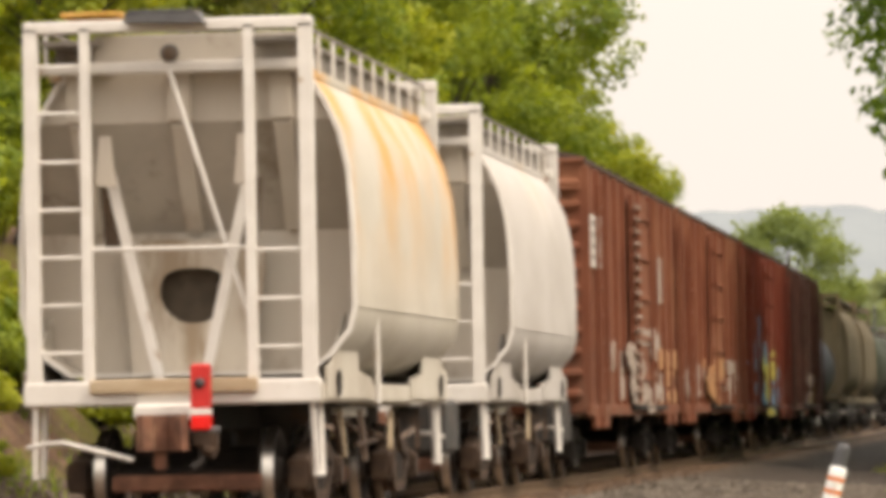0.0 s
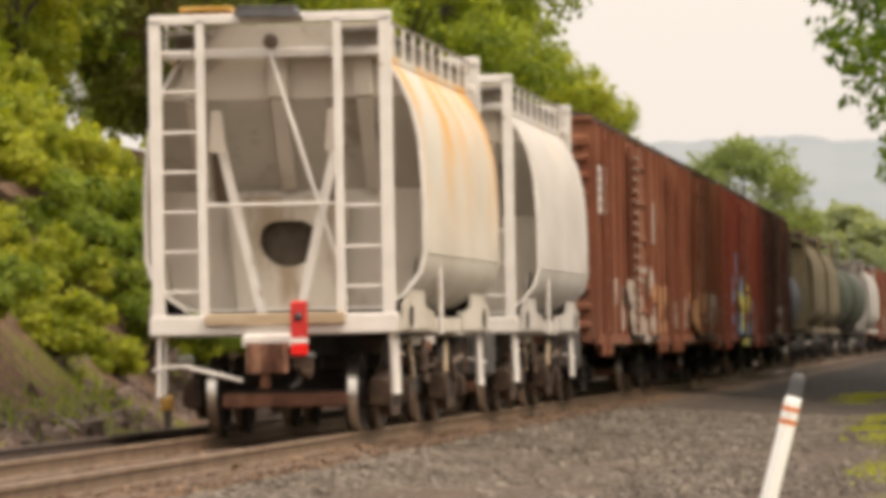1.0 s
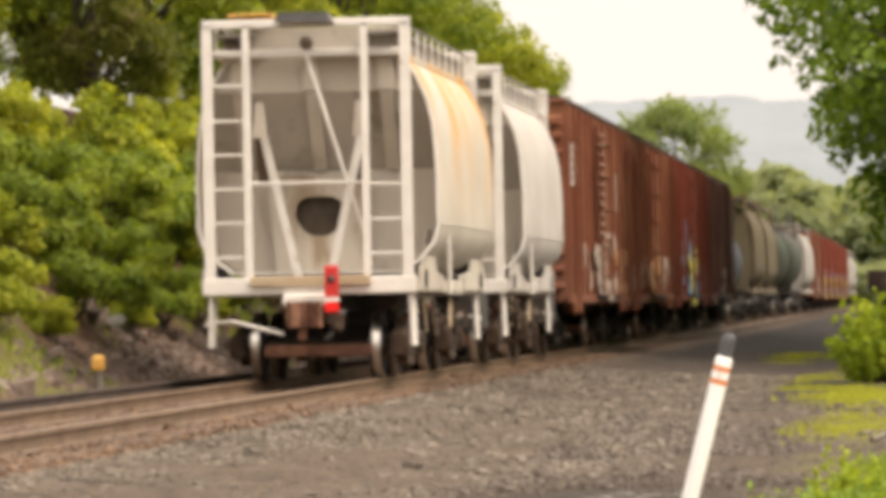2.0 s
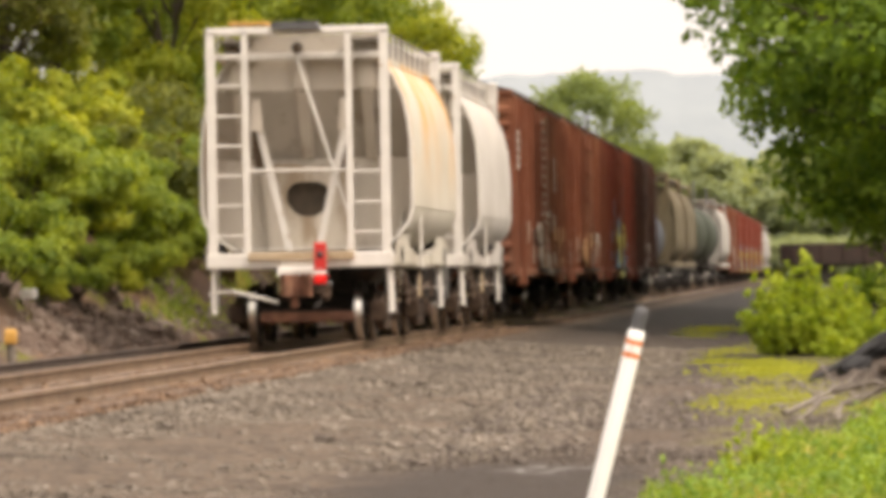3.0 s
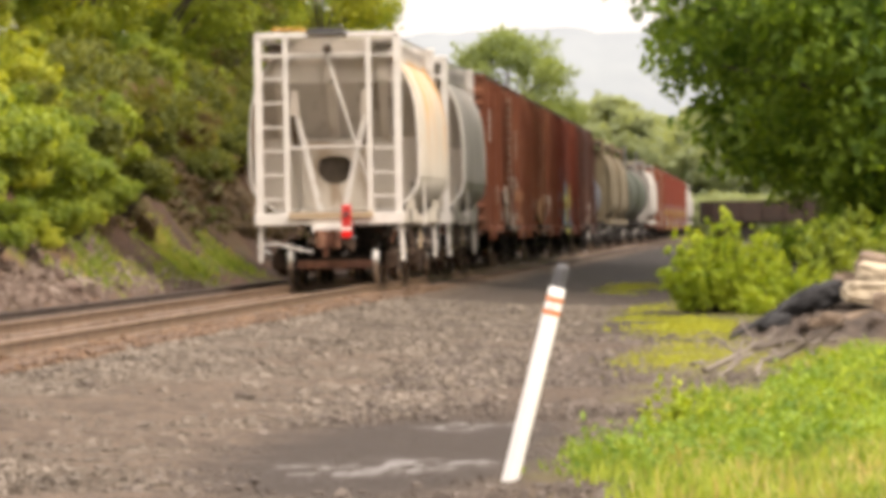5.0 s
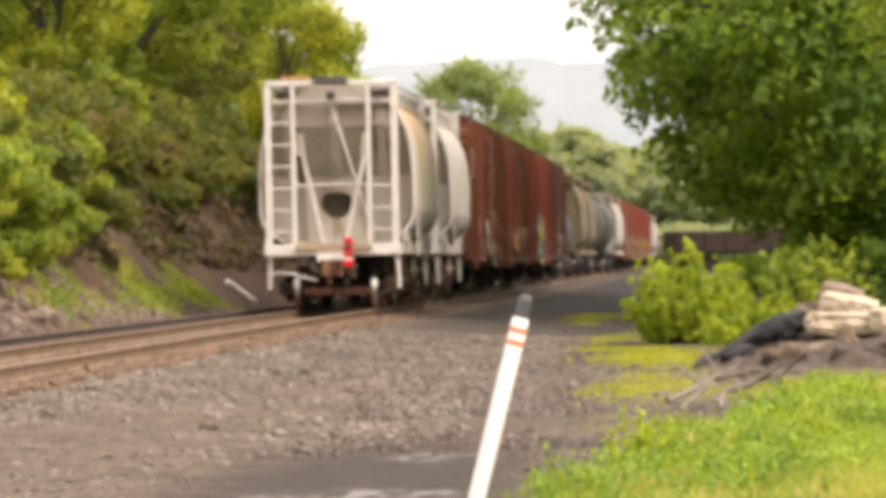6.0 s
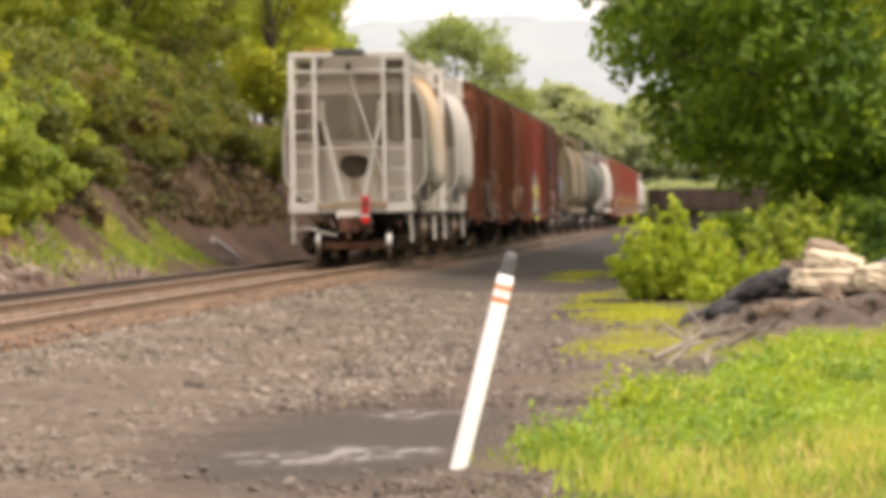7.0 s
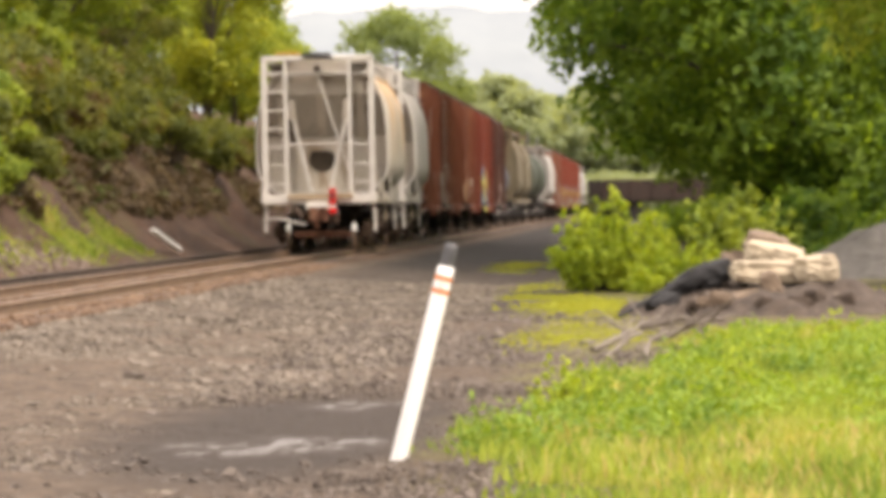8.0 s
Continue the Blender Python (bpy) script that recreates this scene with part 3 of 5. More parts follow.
def end_sheet_shape(a, b, y_of, grid=10):
    """A sheet across the hull between heights a and b, whose depth follows y_of(z)."""
    s = Shape()
    pts, fs = [], []
    for k in range(grid + 1):
        z = a + (b - a) * k / grid
        w = clip_width(z) * 0.99
        pts += [(-w, y_of(z), z), (w, y_of(z), z)]
    fs = [(2 * k, 2 * k + 1, 2 * k + 3, 2 * k + 2) for k in range(grid)]
    return s.add(pts, fs)


def flip(y, length, front):
    return length - y if front else y


def build_hopper(paint, label, length=8.8, deck=0.0):
    """Covered hopper: its rear end sill at y = 0, the rails at z = 0."""
    car = new("covered_hopper_car")
    tagged(car, label, "freight car", "cars of the train")
    L = length
    part("hull", hull_shape(0.58, L - 0.70), paint, car)
    for y in (0.60, L - 0.72):
        part("hull_rim", weld_shape(y), M_WHITE if y in (0.60,) else paint, car)
    roof = Shape().box((0, L / 2, 4.235), (0.7, L - 1.6, 0.05), bevel=0.015)
    part("roof_strake", roof, paint, car)
    for k in range(4):
        y = 2.2 + k * (L - 4.4) / 3
        part("roof_hatch", Shape().lathe([(0, 0.36), (0.10, 0.36), (0.15, 0.28), (0.16, 0.0)], (0, 0, 1), (0, y, 4.22), 20), M_GREY, car)
    # roof walkways along both edges, with their railing
    for side in (-1, 1):
        x = 1.17 * side
        part("walkway", Shape().box((0.92 * side, L / 2, 4.34), (0.46, L - 0.1, 0.04)), M_GRATE, car, "open steel roof walkway")
        top = Shape().box((x, L / 2, 4.465), (0.028, L - 0.1, 0.028))
        part("railing", top, M_GRATE, car)
        part("roof_angle", Shape().box((1.13 * side, L / 2, 4.075), (0.09, L - 1.0, 0.09), bevel=0.012), paint, car)
        for k in range(10):
            y = 0.35 + k * (L - 0.7) / 9
            part("railing_post", Shape().box((x, y, 4.27), (0.03, 0.045, 0.36)), M_WHITE, car)
        part("hull_seam", Shape().box((1.515 * side, L / 2 + 0.1, 1.945), (0.03, L - 1.55, 0.03)), paint, car)
        part("mesh_guard", Shape().box((1.10 * side, L / 2, 4.25), (0.012, L - 0.9, 0.27)), M_GRATE, car)
        # side sill, end gusset plates and dark discs for their round lightening holes
        part("side_sill", Shape().box((1.30 * side, L / 2, 1.15), (0.10, L, 0.17), bevel=0.015), paint, car)
        for front in (False, True):
            def yy(v):
                return flip(v, L, front)
            g = Shape().prism([(yy(0.14), 1.10), (yy(0.14), 1.38), (yy(0.55), 1.44), (yy(1.25), 1.88), (yy(1.95), 1.88), (yy(2.12), 1.36), (yy(3.0), 1.29), (yy(3.0), 1.10)],
                              "x", 1.36 * side - 0.012, 1.36 * side + 0.012)
            part("end_gusset", g, paint, car)
            # No hole is cut: a dark disc stands for its shaded inside.
            hole = Shape().lathe([(0, 0.0), (0.012, 0.12), (0.02, 0.125)], (side, 0, 0), (1.374 * side, yy(0.75), 1.24), 18)
            part("jacking_hole", hole, M_GRIME, car, "dark disc drawn as a shaded jacking hole")
            step_s = Shape()
            step_s.bar((1.25 * side, yy(0.06), 1.08), (1.27 * side, yy(0.10), 0.42), 0.045, 0.028)
            step_s.bar((1.25 * side, yy(0.50), 1.08), (1.27 * side, yy(0.46), 0.42), 0.045, 0.025)
            step_s.box((1.27 * side, yy(0.28), 0.425), (0.05, 0.40, 0.03), bevel=0.006)
            part("sill_step", step_s, M_WHITE, car)
            if front or side < 0:
                continue
            grab = Shape().pipe([(1.44 * side, yy(2.0), 1.88), (1.52 * side, yy(2.15), 1.95), (1.52 * side, yy(2.25), 1.80), (1.52 * side, yy(2.30), 1.05)], 0.028)
            part("grab_pipe", grab, M_WHITE, car)
    for y in (4.4,):
        hop = Shape()
        rings = [(0.95, 1.35, 1.30), (0.55, 0.75, 0.72), (0.50, 0.40, 0.42)]
        pts = []
        for w, d, z in rings:
            pts += [(-w, y - d, z), (w, y - d, z), (w, y + d, z), (-w, y + d, z)]
        hop.add(pts, [(4 * r + j, 4 * r + (j + 1) % 4, 4 * r + 4 + (j + 1) % 4, 4 * r + 4 + j) for r in (0, 1) for j in range(4)] + [(8, 9, 10, 11)])
        hop.box((0, y, 0.40), (1.3, 0.9, 0.07), bevel=0.01)
        part("discharge_hopper", hop, M_SOOT, car, "grimy steel discharge chute")
        for k, (dy, z0, dz, run, mat) in enumerate(((-2.9, 0.95, -0.35, 0.25, M_RUST), (-2.2, 1.0, -0.45, 0.1, M_PLANK), (-1.7, 0.9, -0.1, 0.7, M_RUST), (-1.5, 0.66, 0.05, 1.2, M_RUST),
                                                     (-0.9, 1.0, -0.5, 0.15, M_RUNG), (0.2, 0.78, -0.08, 1.1, M_RUST), (0.9, 1.0, -0.4, -0.2, M_PLANK), (1.6, 0.95, -0.38, 0.2, M_RUST),
                                                     (2.3, 0.7, 0.1, 0.9, M_RUNG), (2.9, 1.0, -0.42, -0.15, M_RUST), (-3.4, 0.86, -0.04, 0.8, M_RUNG))):
            x0 = 1.22 - 0.05 * (k % 3)
            part("brake_linkage", Shape().bar((x0, y + dy, z0), (x0 + 0.02, y + dy + run, z0 + dz), 0.05, 0.035), mat, car)
        part("gate_beam", Shape().box((1.0, y - 0.4, 0.98), (0.10, 1.6, 0.10), bevel=0.02), M_WHITE, car)
    for front in (False, True):
        def yy(v):
            return flip(v, L, front)
        # corner and ladder posts
        for x, w in ((-1.245, 0.125), (1.235, 0.125), (-0.755, 0.085), (0.725, 0.085)):
            part("end_post", Shape().box((x, yy(0.05), 2.79), (w, 0.11, 3.36), bevel=0.012), M_WHITE, car)
        part("top_beam", Shape().box((0, yy(0.06), 4.475), (2.60, 0.13, 0.105), bevel=0.012), M_WHITE, car)
        part("cross_beam", Shape().box((0.0, yy(0.34), 4.12), (2.52, 0.16, 0.10), bevel=0.012), M_WHITE, car)
        part("brake_platform", Shape().prism([(-0.35, 4.49), (0.37, 4.47), (0.30, 4.575), (-0.33, 4.575)], "y", yy(-0.22), yy(0.20)).box((0, yy(-0.01), 4.585), (0.60, 0.44, 0.02), bevel=0.004), M_GREY, car, "grey stamped platform")
        part("crossover_board", Shape().box((-0.72, yy(0.2), 4.61), (0.54, 0.05, 0.028), bevel=0.006).box((-0.72, yy(0.8), 4.61), (0.54, 0.05, 0.028), bevel=0.006).box((-0.98, yy(0.5), 4.60), (0.04, 0.62, 0.05), bevel=0.006).box((-0.46, yy(0.5), 4.60), (0.04, 0.62, 0.05), bevel=0.006).box((-0.72, yy(0.5), 4.585), (0.50, 0.56, 0.012)), M_ORANGE, car, "rusty orange crossover board")
        part("end_sill", Shape().box((0, yy(0.06), 1.175), (2.66, 0.16, 0.22), bevel=0.02), M_WHITE, car)
        part("sill_board", Shape().box((0.02, yy(-0.03), 1.235), (1.5, 0.12, 0.13), bevel=0.015), M_PLANK, car, "tan wooden end board")
        for z in (4.12, 3.70, 3.26, 2.83, 2.40, 1.97, 1.54):
            part("ladder_rung", Shape().rod((-1.22, yy(0.03), z), (-0.75, yy(0.03), z), 0.017), M_WHITE, car)
        for z in (2.44, 2.00, 1.57):
            part("ladder_rung", Shape().rod((0.72, yy(0.03), z), (1.22, yy(0.03), z), 0.017), M_WHITE, car)
        part("cross_rod", Shape().rod((-0.75, yy(0.05), 2.47), (0.75, yy(0.05), 2.47), 0.018), M_WHITE, car)
        # The shadowed look of this panel comes from the greyer colour.
        part("roof_end_panel", Shape().box((0.2, yy(0.48), 4.27), (1.92, 0.05, 0.32), bevel=0.01), M_END_SHADE, car)
        # end bulkhead: upright, then sloping in, then the lower plate
        up = end_sheet_shape(3.64, 4.12, lambda z: yy(0.66))
        part("end_sheet", up, M_END, car)
        # This sheet faces down; its shade is put into the greyer paint.
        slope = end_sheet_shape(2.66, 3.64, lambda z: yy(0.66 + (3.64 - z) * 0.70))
        part("slope_sheet", slope, M_END_SHADE, car, "sloping end sheet with its shade in the grey")
        low = end_sheet_shape(1.20, 2.66, lambda z: yy(1.346))
        part("lower_bulkhead", low, M_END, car)
        for x in (-0.93, 0.0, 0.93):
            rib = Shape()
            rib.box((x, yy(0.60), 3.88), (0.20, 0.12, 0.48), bevel=0.02)
            rib.bar((x, yy(0.62), 3.64), (x, yy(1.30), 2.68), 0.16, 0.10)
            part("end_rib", rib, M_END, car)
        # V-shaped centre plate with its rounded opening
        hole, n = [], 20
        for k in range(n):
            a = 2 * math.pi * k / n
            cx, cz = math.cos(a), math.sin(a)
            hole.append((0.315 * math.copysign(abs(cx) ** 0.62, cx) * (1.0 if cz > 0 else 1 + 0.35 * cz), 2.07 + 0.255 * math.copysign(abs(cz) ** 0.72, cz)))
        outer = []
        for hx, hz in hole:
            t_x, t_z = hx, hz - 2.07
            k_x = (0.40 + 0.26 * (hz - 1.2)) / max(abs(t_x), 1e-6)
            k_z = (0.52 if t_z > 0 else 0.86) / max(abs(t_z), 1e-6)
            k = min(k_x, k_z)
            outer.append((t_x * k, 2.07 + t_z * k))
        v = Shape()
        rings = [(x, yy(d), z) for d, line in ((1.14, hole), (1.14, outer), (1.20, outer), (1.20, hole)) for x, z in line]
        v.add(rings, [(r * n + i, r * n + (i + 1) % n, (r + 1) % 4 * n + (i + 1) % n, (r + 1) % 4 * n + i) for r in range(4) for i in range(n)])
        part("centre_plate", v, M_END, car, "cream centre plate with a rounded opening")
        # A dark plate behind the hole paints the shade inside it.
        part("opening_back", Shape().box((0, yy(1.315), 2.10), (0.74, 0.03, 0.66)), M_HOLE_SHADE, car, "plate with the shade of the opening painted on")
        for side in (-1, 1):
            d = Shape().prism([(0.695 * side, 3.22), (0.60 * side, 3.22), (0.15 * side, 1.26), (0.245 * side, 1.26)], "y", yy(0.50), yy(0.58))
            part("diagonal_brace", d, M_WHITE, car)
            # Added plate: the dark gap beside the brace is painted, not open.
            gap = Shape().prism([(0.735 * side, 3.12), (0.67 * side, 3.12), (0.53 * side, 2.50), (0.70 * side, 2.50)], "y", yy(0.585), yy(0.60))
            part("gap_shade_plate", gap, M_GAP_SHADE, car, "dark brown plate painted as the shade of the gap")
            part("brace_gusset", Shape().prism([(0.54 * side, 3.05), (0.72 * side, 3.05), (0.68 * side, 3.50), (0.58 * side, 3.50)], "y", yy(0.26), yy(0.34)), M_END, car)
        part("brake_rod", Shape().pipe([(-0.02, yy(0.2), 4.08), (0.66, yy(0.16), 1.90), (0.76, yy(0.12), 1.42)], 0.024), M_WHITE, car)
        part("brake_wheel_hub", Shape().lathe([(0, 0.0), (0.01, 0.07), (0.07, 0.085), (0.10, 0.06), (0.11, 0)], (0, -1 if not front else 1, 0), (-0.02, yy(0.30), 4.24), 16), M_GREY, car)
        part("striker", Shape().box((-0.05, yy(-0.05), 1.0), (0.52, 0.3, 0.16), bevel=0.03), M_WHITE, car)
        part("coupler", coupler_shape(front), M_COUPLER, car, "rusty knuckle coupler", pose(-0.03, L + deck if front else 0, 0))
        part("uncoupling_lever", lever_shape(), M_WHITE, car, at=pose(0, 0, 0) if not front else pose(0, L, 0, 0, 0, 180))
        hose = Shape().pipe([(0.30, yy(-0.15), 0.86), (0.34, yy(-0.32), 0.72), (0.32, yy(-0.40), 0.55), (0.24, yy(-0.44), 0.50)], 0.035)
        part("air_hose", hose, M_GRIME, car)
    part("centre_sill", Shape().box((0, L / 2, 0.98), (0.42, L - 0.2, 0.28)), M_GRIME, car)
    if deck:
        part("end_deck", Shape().box((0, L + deck / 2, 1.09), (1.9, deck, 0.10), bevel=0.015), M_WHITE, car)
        part("deck_sill", Shape().box((0, L + deck / 2, 0.94), (0.42, deck, 0.24)), M_GRIME, car)
        part("brake_reservoir", Shape().lathe([(0, 0.0), (0.0, 0.12), (0.05, 0.20), (0.75, 0.20), (0.8, 0.12), (0.8, 0)], (0, 1, 0), (0.98, L + 0.4, 1.98), 18), M_WHITE, car)
        part("reservoir_bracket", Shape().box((0.98, L + 0.8, 1.46), (0.10, 0.12, 0.68), bevel=0.01), M_WHITE, car)
        part("equipment_box", Shape().box((0.95, L + 1.6, 0.80), (0.5, 1.2, 0.60), bevel=0.05), M_SOOT, car, "grey steel equipment box")
        part("drawbar", Shape().box((0, L + deck + 0.3, 0.84), (0.22, 1.0, 0.18), bevel=0.03), M_RUST, car)
    # faded reporting marks, too worn to read
    for z, h in ((2.55, 0.30), (2.05, 0.26)):
        w = clip_width(z)
        for k in range(4):
            mk = Shape().box((0, 0, 0), (0.012, 0.10, h))
            part("stencil_bar", mk, M_MARK, car, at=pose(w + 0.004, 1.25 + 0.17 * k, z, 0, -6 if z > 2.3 else 14, 0))
    # Plate added to close off light and keep the underside dark.
    part("floor_shade_plate", Shape().box((0, L / 2, 1.10), (2.5, L - 0.4, 0.05)), M_GRIME, car)
    for ob in car.children:
        side_shift = 0.045 if ob.name.startswith(("hull", "end_sheet", "slope", "lower")) else 0.0
        ob.matrix_basis = Matrix.Translation((side_shift, 0, 0.006)) @ Matrix.Diagonal((1, 1, 0.990, 1)) @ ob.matrix_basis
    for y in (1.75, L - 1.75):
        add_truck(car, y)
    return car


def build_boxcar(paint, label, length=16.0, spray=(), sign=False):
    car = new("boxcar")
    tagged(car, label, "freight car", "cars of the train")
    L, W, Z0, Z1 = length, 1.40, 0.92, 4.36
    part("side_wall", Shape().box((-W, L / 2, (Z0 + Z1) / 2), (0.06, L - 0.1, Z1 - Z0)), paint, car)
    part("side_wall", Shape().box((W, L / 2, (Z0 + Z1) / 2), (0.06, L - 0.1, Z1 - Z0)), paint, car)
    part("floor_frame", Shape().box((0, L / 2, 0.98), (2 * W - 0.1, L - 0.2, 0.16)), M_GRIME, car)
    roof = Shape()
    out = [(-W - 0.06, Z1), (-W - 0.06, Z1 + 0.05), (-0.8, Z1 + 0.20), (0, Z1 + 0.25), (0.8, Z1 + 0.20), (W + 0.06, Z1 + 0.05), (W + 0.06, Z1)]
    roof.prism(out, "y", 0.0, L)
    part("roof", roof, M_ROOF, car, "sooty dark roof")
    for k in range(13):
        y = 0.2 + k * (L - 0.4) / 12
        part("roof_seam", Shape().prism([(x * 1.003, z + 0.035) for x, z in out[1:-1]] + [(out[-2][0], Z1 + 0.03), (out[1][0], Z1 + 0.03)], "y", y - 0.04, y + 0.04), M_ROOF, car)
    for front in (False, True):
        y = L - 0.02 if front else 0.02
        part("end_wall", Shape().box((0, y + (-0.03 if front else 0.03), (Z0 + Z1) / 2), (2 * W, 0.06, Z1 - Z0)), paint, car)
        for k in range(11):
            z = Z0 + 0.25 + k * 0.29
            part("end_corrugation", Shape().box((0, y + (0.02 if front else -0.02), z), (2 * W - 0.04, 0.16, 0.15), bevel=0.05), paint, car)
        part("coupler", coupler_shape(front), M_COUPLER, car, at=pose(0, L if front else 0, 0))
        part("roof_end_lip", Shape().box((0, y, Z1 + 0.03), (2 * W + 0.1, 0.12, 0.06), bevel=0.01), paint, car)
        part("end_grab", Shape().rod((0.7, y + (0.1 if front else -0.1), 4.0), (1.4, y + (0.1 if front else -0.1), 4.0), 0.025), paint, car)
    door_mid = L / 2
    for side in (-1, 1):
        x = (W + 0.06) * side
        posts = [0.12, 1.55, 2.95, 4.4, 5.7, L - 5.7, L - 4.4, L - 2.95, L - 1.55, L - 0.12]
        for y in posts:
            part("side_post", Shape().box((x, y, (Z0 + Z1) / 2), (0.08, 0.13, Z1 - Z0 - 0.06), bevel=0.02), paint, car)
        part("side_sill", Shape().box((x, L / 2, Z0 + 0.03), (0.07, L, 0.16), bevel=0.015), paint, car)
        for y in (1.0, 2.3, L - 2.3, L - 1.0):
            part("sill_tab", Shape().prism([(y - 0.5, 0.95), (y + 0.5, 0.95), (y + 0.3, 0.70), (y - 0.3, 0.70)], "x", x - 0.03, x + 0.03), paint, car)
        part("sliding_door", Shape().box((x + 0.05 * side, door_mid, (Z0 + Z1) / 2), (0.06, 3.0, Z1 - Z0 - 0.3), bevel=0.015), paint, car)
        for k in range(5):
            part("door_rib", Shape().box((x + 0.09 * side, door_mid, Z0 + 0.5 + k * 0.62), (0.05, 2.8, 0.10), bevel=0.02), paint, car)
        for y in (door_mid - 1.2, door_mid + 1.2):
            part("door_rod", Shape().rod((x + 0.14 * side, y, Z0 + 0.1), (x + 0.14 * side, y, Z1 - 0.1), 0.025), paint, car)
        part("door_track", Shape().box((x + 0.06 * side, door_mid + 1.3, Z0 + 0.06), (0.10, 6.0, 0.08), bevel=0.01), M_GRIME, car)
        for base in (0.55, L - 0.55):
            for k in range(9):
                z = 0.75 + k * 0.38
                part("ladder_rung", Shape().box((x + 0.10 * side, base + 0.55, z), (0.03, 0.46, 0.035)), paint, car)
            for dy in (0.31, 0.79):
                part("ladder_stile", Shape().box((x + 0.09 * side, base + dy, 2.4), (0.03, 0.05, 3.4)), paint, car)
    if sign:
        part("stencil_panel", Shape().box((W + 0.045, 1.60, 3.32), (0.012, 1.9, 0.74)), M_SIGN, car, "white panel with dark worn marks")
        for k in range(4):
            part("stencil_bar", Shape().box((W + 0.054, 1.10, 3.09 + 0.155 * k), (0.008, 0.45, 0.08)), M_MARK, car)
        part("stencil_panel", Shape().box((W + 0.045, 12.6, 3.05), (0.012, 1.6, 0.75)), M_SPRAY_W, car, "faded white stencil patch")
    for k in range(17 if sign else 0):
        part("door_rung", Shape().box((W + 0.20, door_mid - 1.2, 1.05 + 0.185 * k), (0.05, 0.7, 0.06), bevel=0.015), M_RUNG, car)
    rng = random.Random(len(label))
    for y, z, w, h, mat in spray:
        for k in range(13):
            yy, zz = y + rng.uniform(-0.5, 0.5) * w, z + rng.uniform(-0.45, 0.35) * h
            ww, hh = w * rng.uniform(0.10, 0.36), h * rng.uniform(0.07, 0.20)
            n = 11
            out = [(yy + ww * math.cos(2 * math.pi * i / n) * rng.uniform(0.7, 1.2), zz + hh * math.sin(2 * math.pi * i / n) * rng.uniform(0.7, 1.1)) for i in range(n)]
            on_door = abs(yy - door_mid) < 1.5 + ww
            lift = W + (0.142 if on_door else 0.032)
            part("graffiti_stroke", Shape().prism(out, "x", lift, lift + 0.004 + 0.002 * k), mat, car)
    for y in (2.0, L - 2.0):
        add_truck(car, y, True, True)
    return car


def build_tank_car(paint, label, length=15.0, r=1.45, zc=2.55):
    car = new("tank_car")
    tagged(car, label, "freight car", "cars of the train")
    L = length
    prof = [(0.5, 0.0), (0.52, 0.5), (0.66, 0.7 * r), (0.9, 0.91 * r), (1.2, r), (L - 1.2, r), (L - 0.9, 0.91 * r), (L - 0.66, 0.7 * r), (L - 0.52, 0.5), (L - 0.5, 0.0)]
    part("tank", Shape().lathe(prof, (0, 1, 0), (0, 0, zc), 32), paint, car)
    for y in (3.0, L - 3.0, L / 2):
        part("tank_band", Shape().lathe([(y - 0.06, r + 0.015), (y + 0.06, r + 0.015)], (0, 1, 0), (0, 0, zc), 32), M_GRIME, car)
    part("dome", Shape().lathe([(0, 0.55), (0.35, 0.55), (0.42, 0.45), (0.45, 0)], (0, 0, 1), (0, L / 2, zc + r - 0.06), 20), paint, car)
    part("platform", Shape().box((0, L / 2, zc + r + 0.05), (2.2, 1.8, 0.06)), M_GRATE, car)
    for x in (-1.1, 1.1):
        for y in (L / 2 - 0.9, L / 2 + 0.9):
            part("platform_post", Shape().rod((x, y, zc + r + 0.05), (x, y, zc + r + 0.85), 0.025), M_GREY, car)
        part("platform_rail", Shape().rod((x, L / 2 - 0.9, zc + r + 0.85), (x, L / 2 + 0.9, zc + r + 0.85), 0.025), M_GREY, car)
    part("centre_sill", Shape().box((0, L / 2, 0.98), (0.6, L - 0.2, 0.30)), M_GRIME, car)
    for y in (1.2, L - 1.2):
        part("end_platform", Shape().box((0, y, 1.12), (2.7, 1.6, 0.10), bevel=0.01), M_GRIME, car)
        part("saddle", Shape().box((0, y + (0.9 if y < 3 else -0.9), 1.35), (1.9, 0.4, 0.5), bevel=0.03), M_GRIME, car)
    for front in (False, True):
        part("coupler", coupler_shape(front), M_COUPLER, car, at=pose(0, L if front else 0, 0))
    for y in (2.0, L - 2.0):
        add_truck(car, y, False, True)
    return car


def build_end_device():
    """Red end-of-train unit standing on the last coupler."""
    dev = new("end_of_train_device")
    tagged(dev, "red end-of-train marker box with a white band, on the coupler", "train marker")
    part("housing", Shape().box((0, 0, 1.16), (0.165, 0.13, 0.40), bevel=0.02), M_RED, dev)
    part("lamp_lens", Shape().lathe([(0, 0.05), (0.02, 0.045), (0.03, 0.0)], (0, -1, 0), (0, -0.062, 1.19), 16), M_BLACK, dev, "dark round lamp lens")
    part("white_band", Shape().box((0, -0.004, 0.935), (0.168, 0.135, 0.05), bevel=0.008), M_SIGN, dev)
    part("reflector", Shape().box((0, -0.004, 0.845), (0.168, 0.135, 0.13), bevel=0.015), M_REDLIT, dev, "bright red reflector")
    part("clamp", Shape().box((0.03, 0.05, 0.70), (0.20, 0.16, 0.18), bevel=0.04).rod((0.03, 0.02, 0.62), (0.12, 0.0, 0.58), 0.06, n=10), M_RUST, dev)
    part("clamp_pin", Shape().rod((-0.1, 0.0, 0.78), (0.16, 0.0, 0.78), 0.03), M_GREY, dev)
    return dev


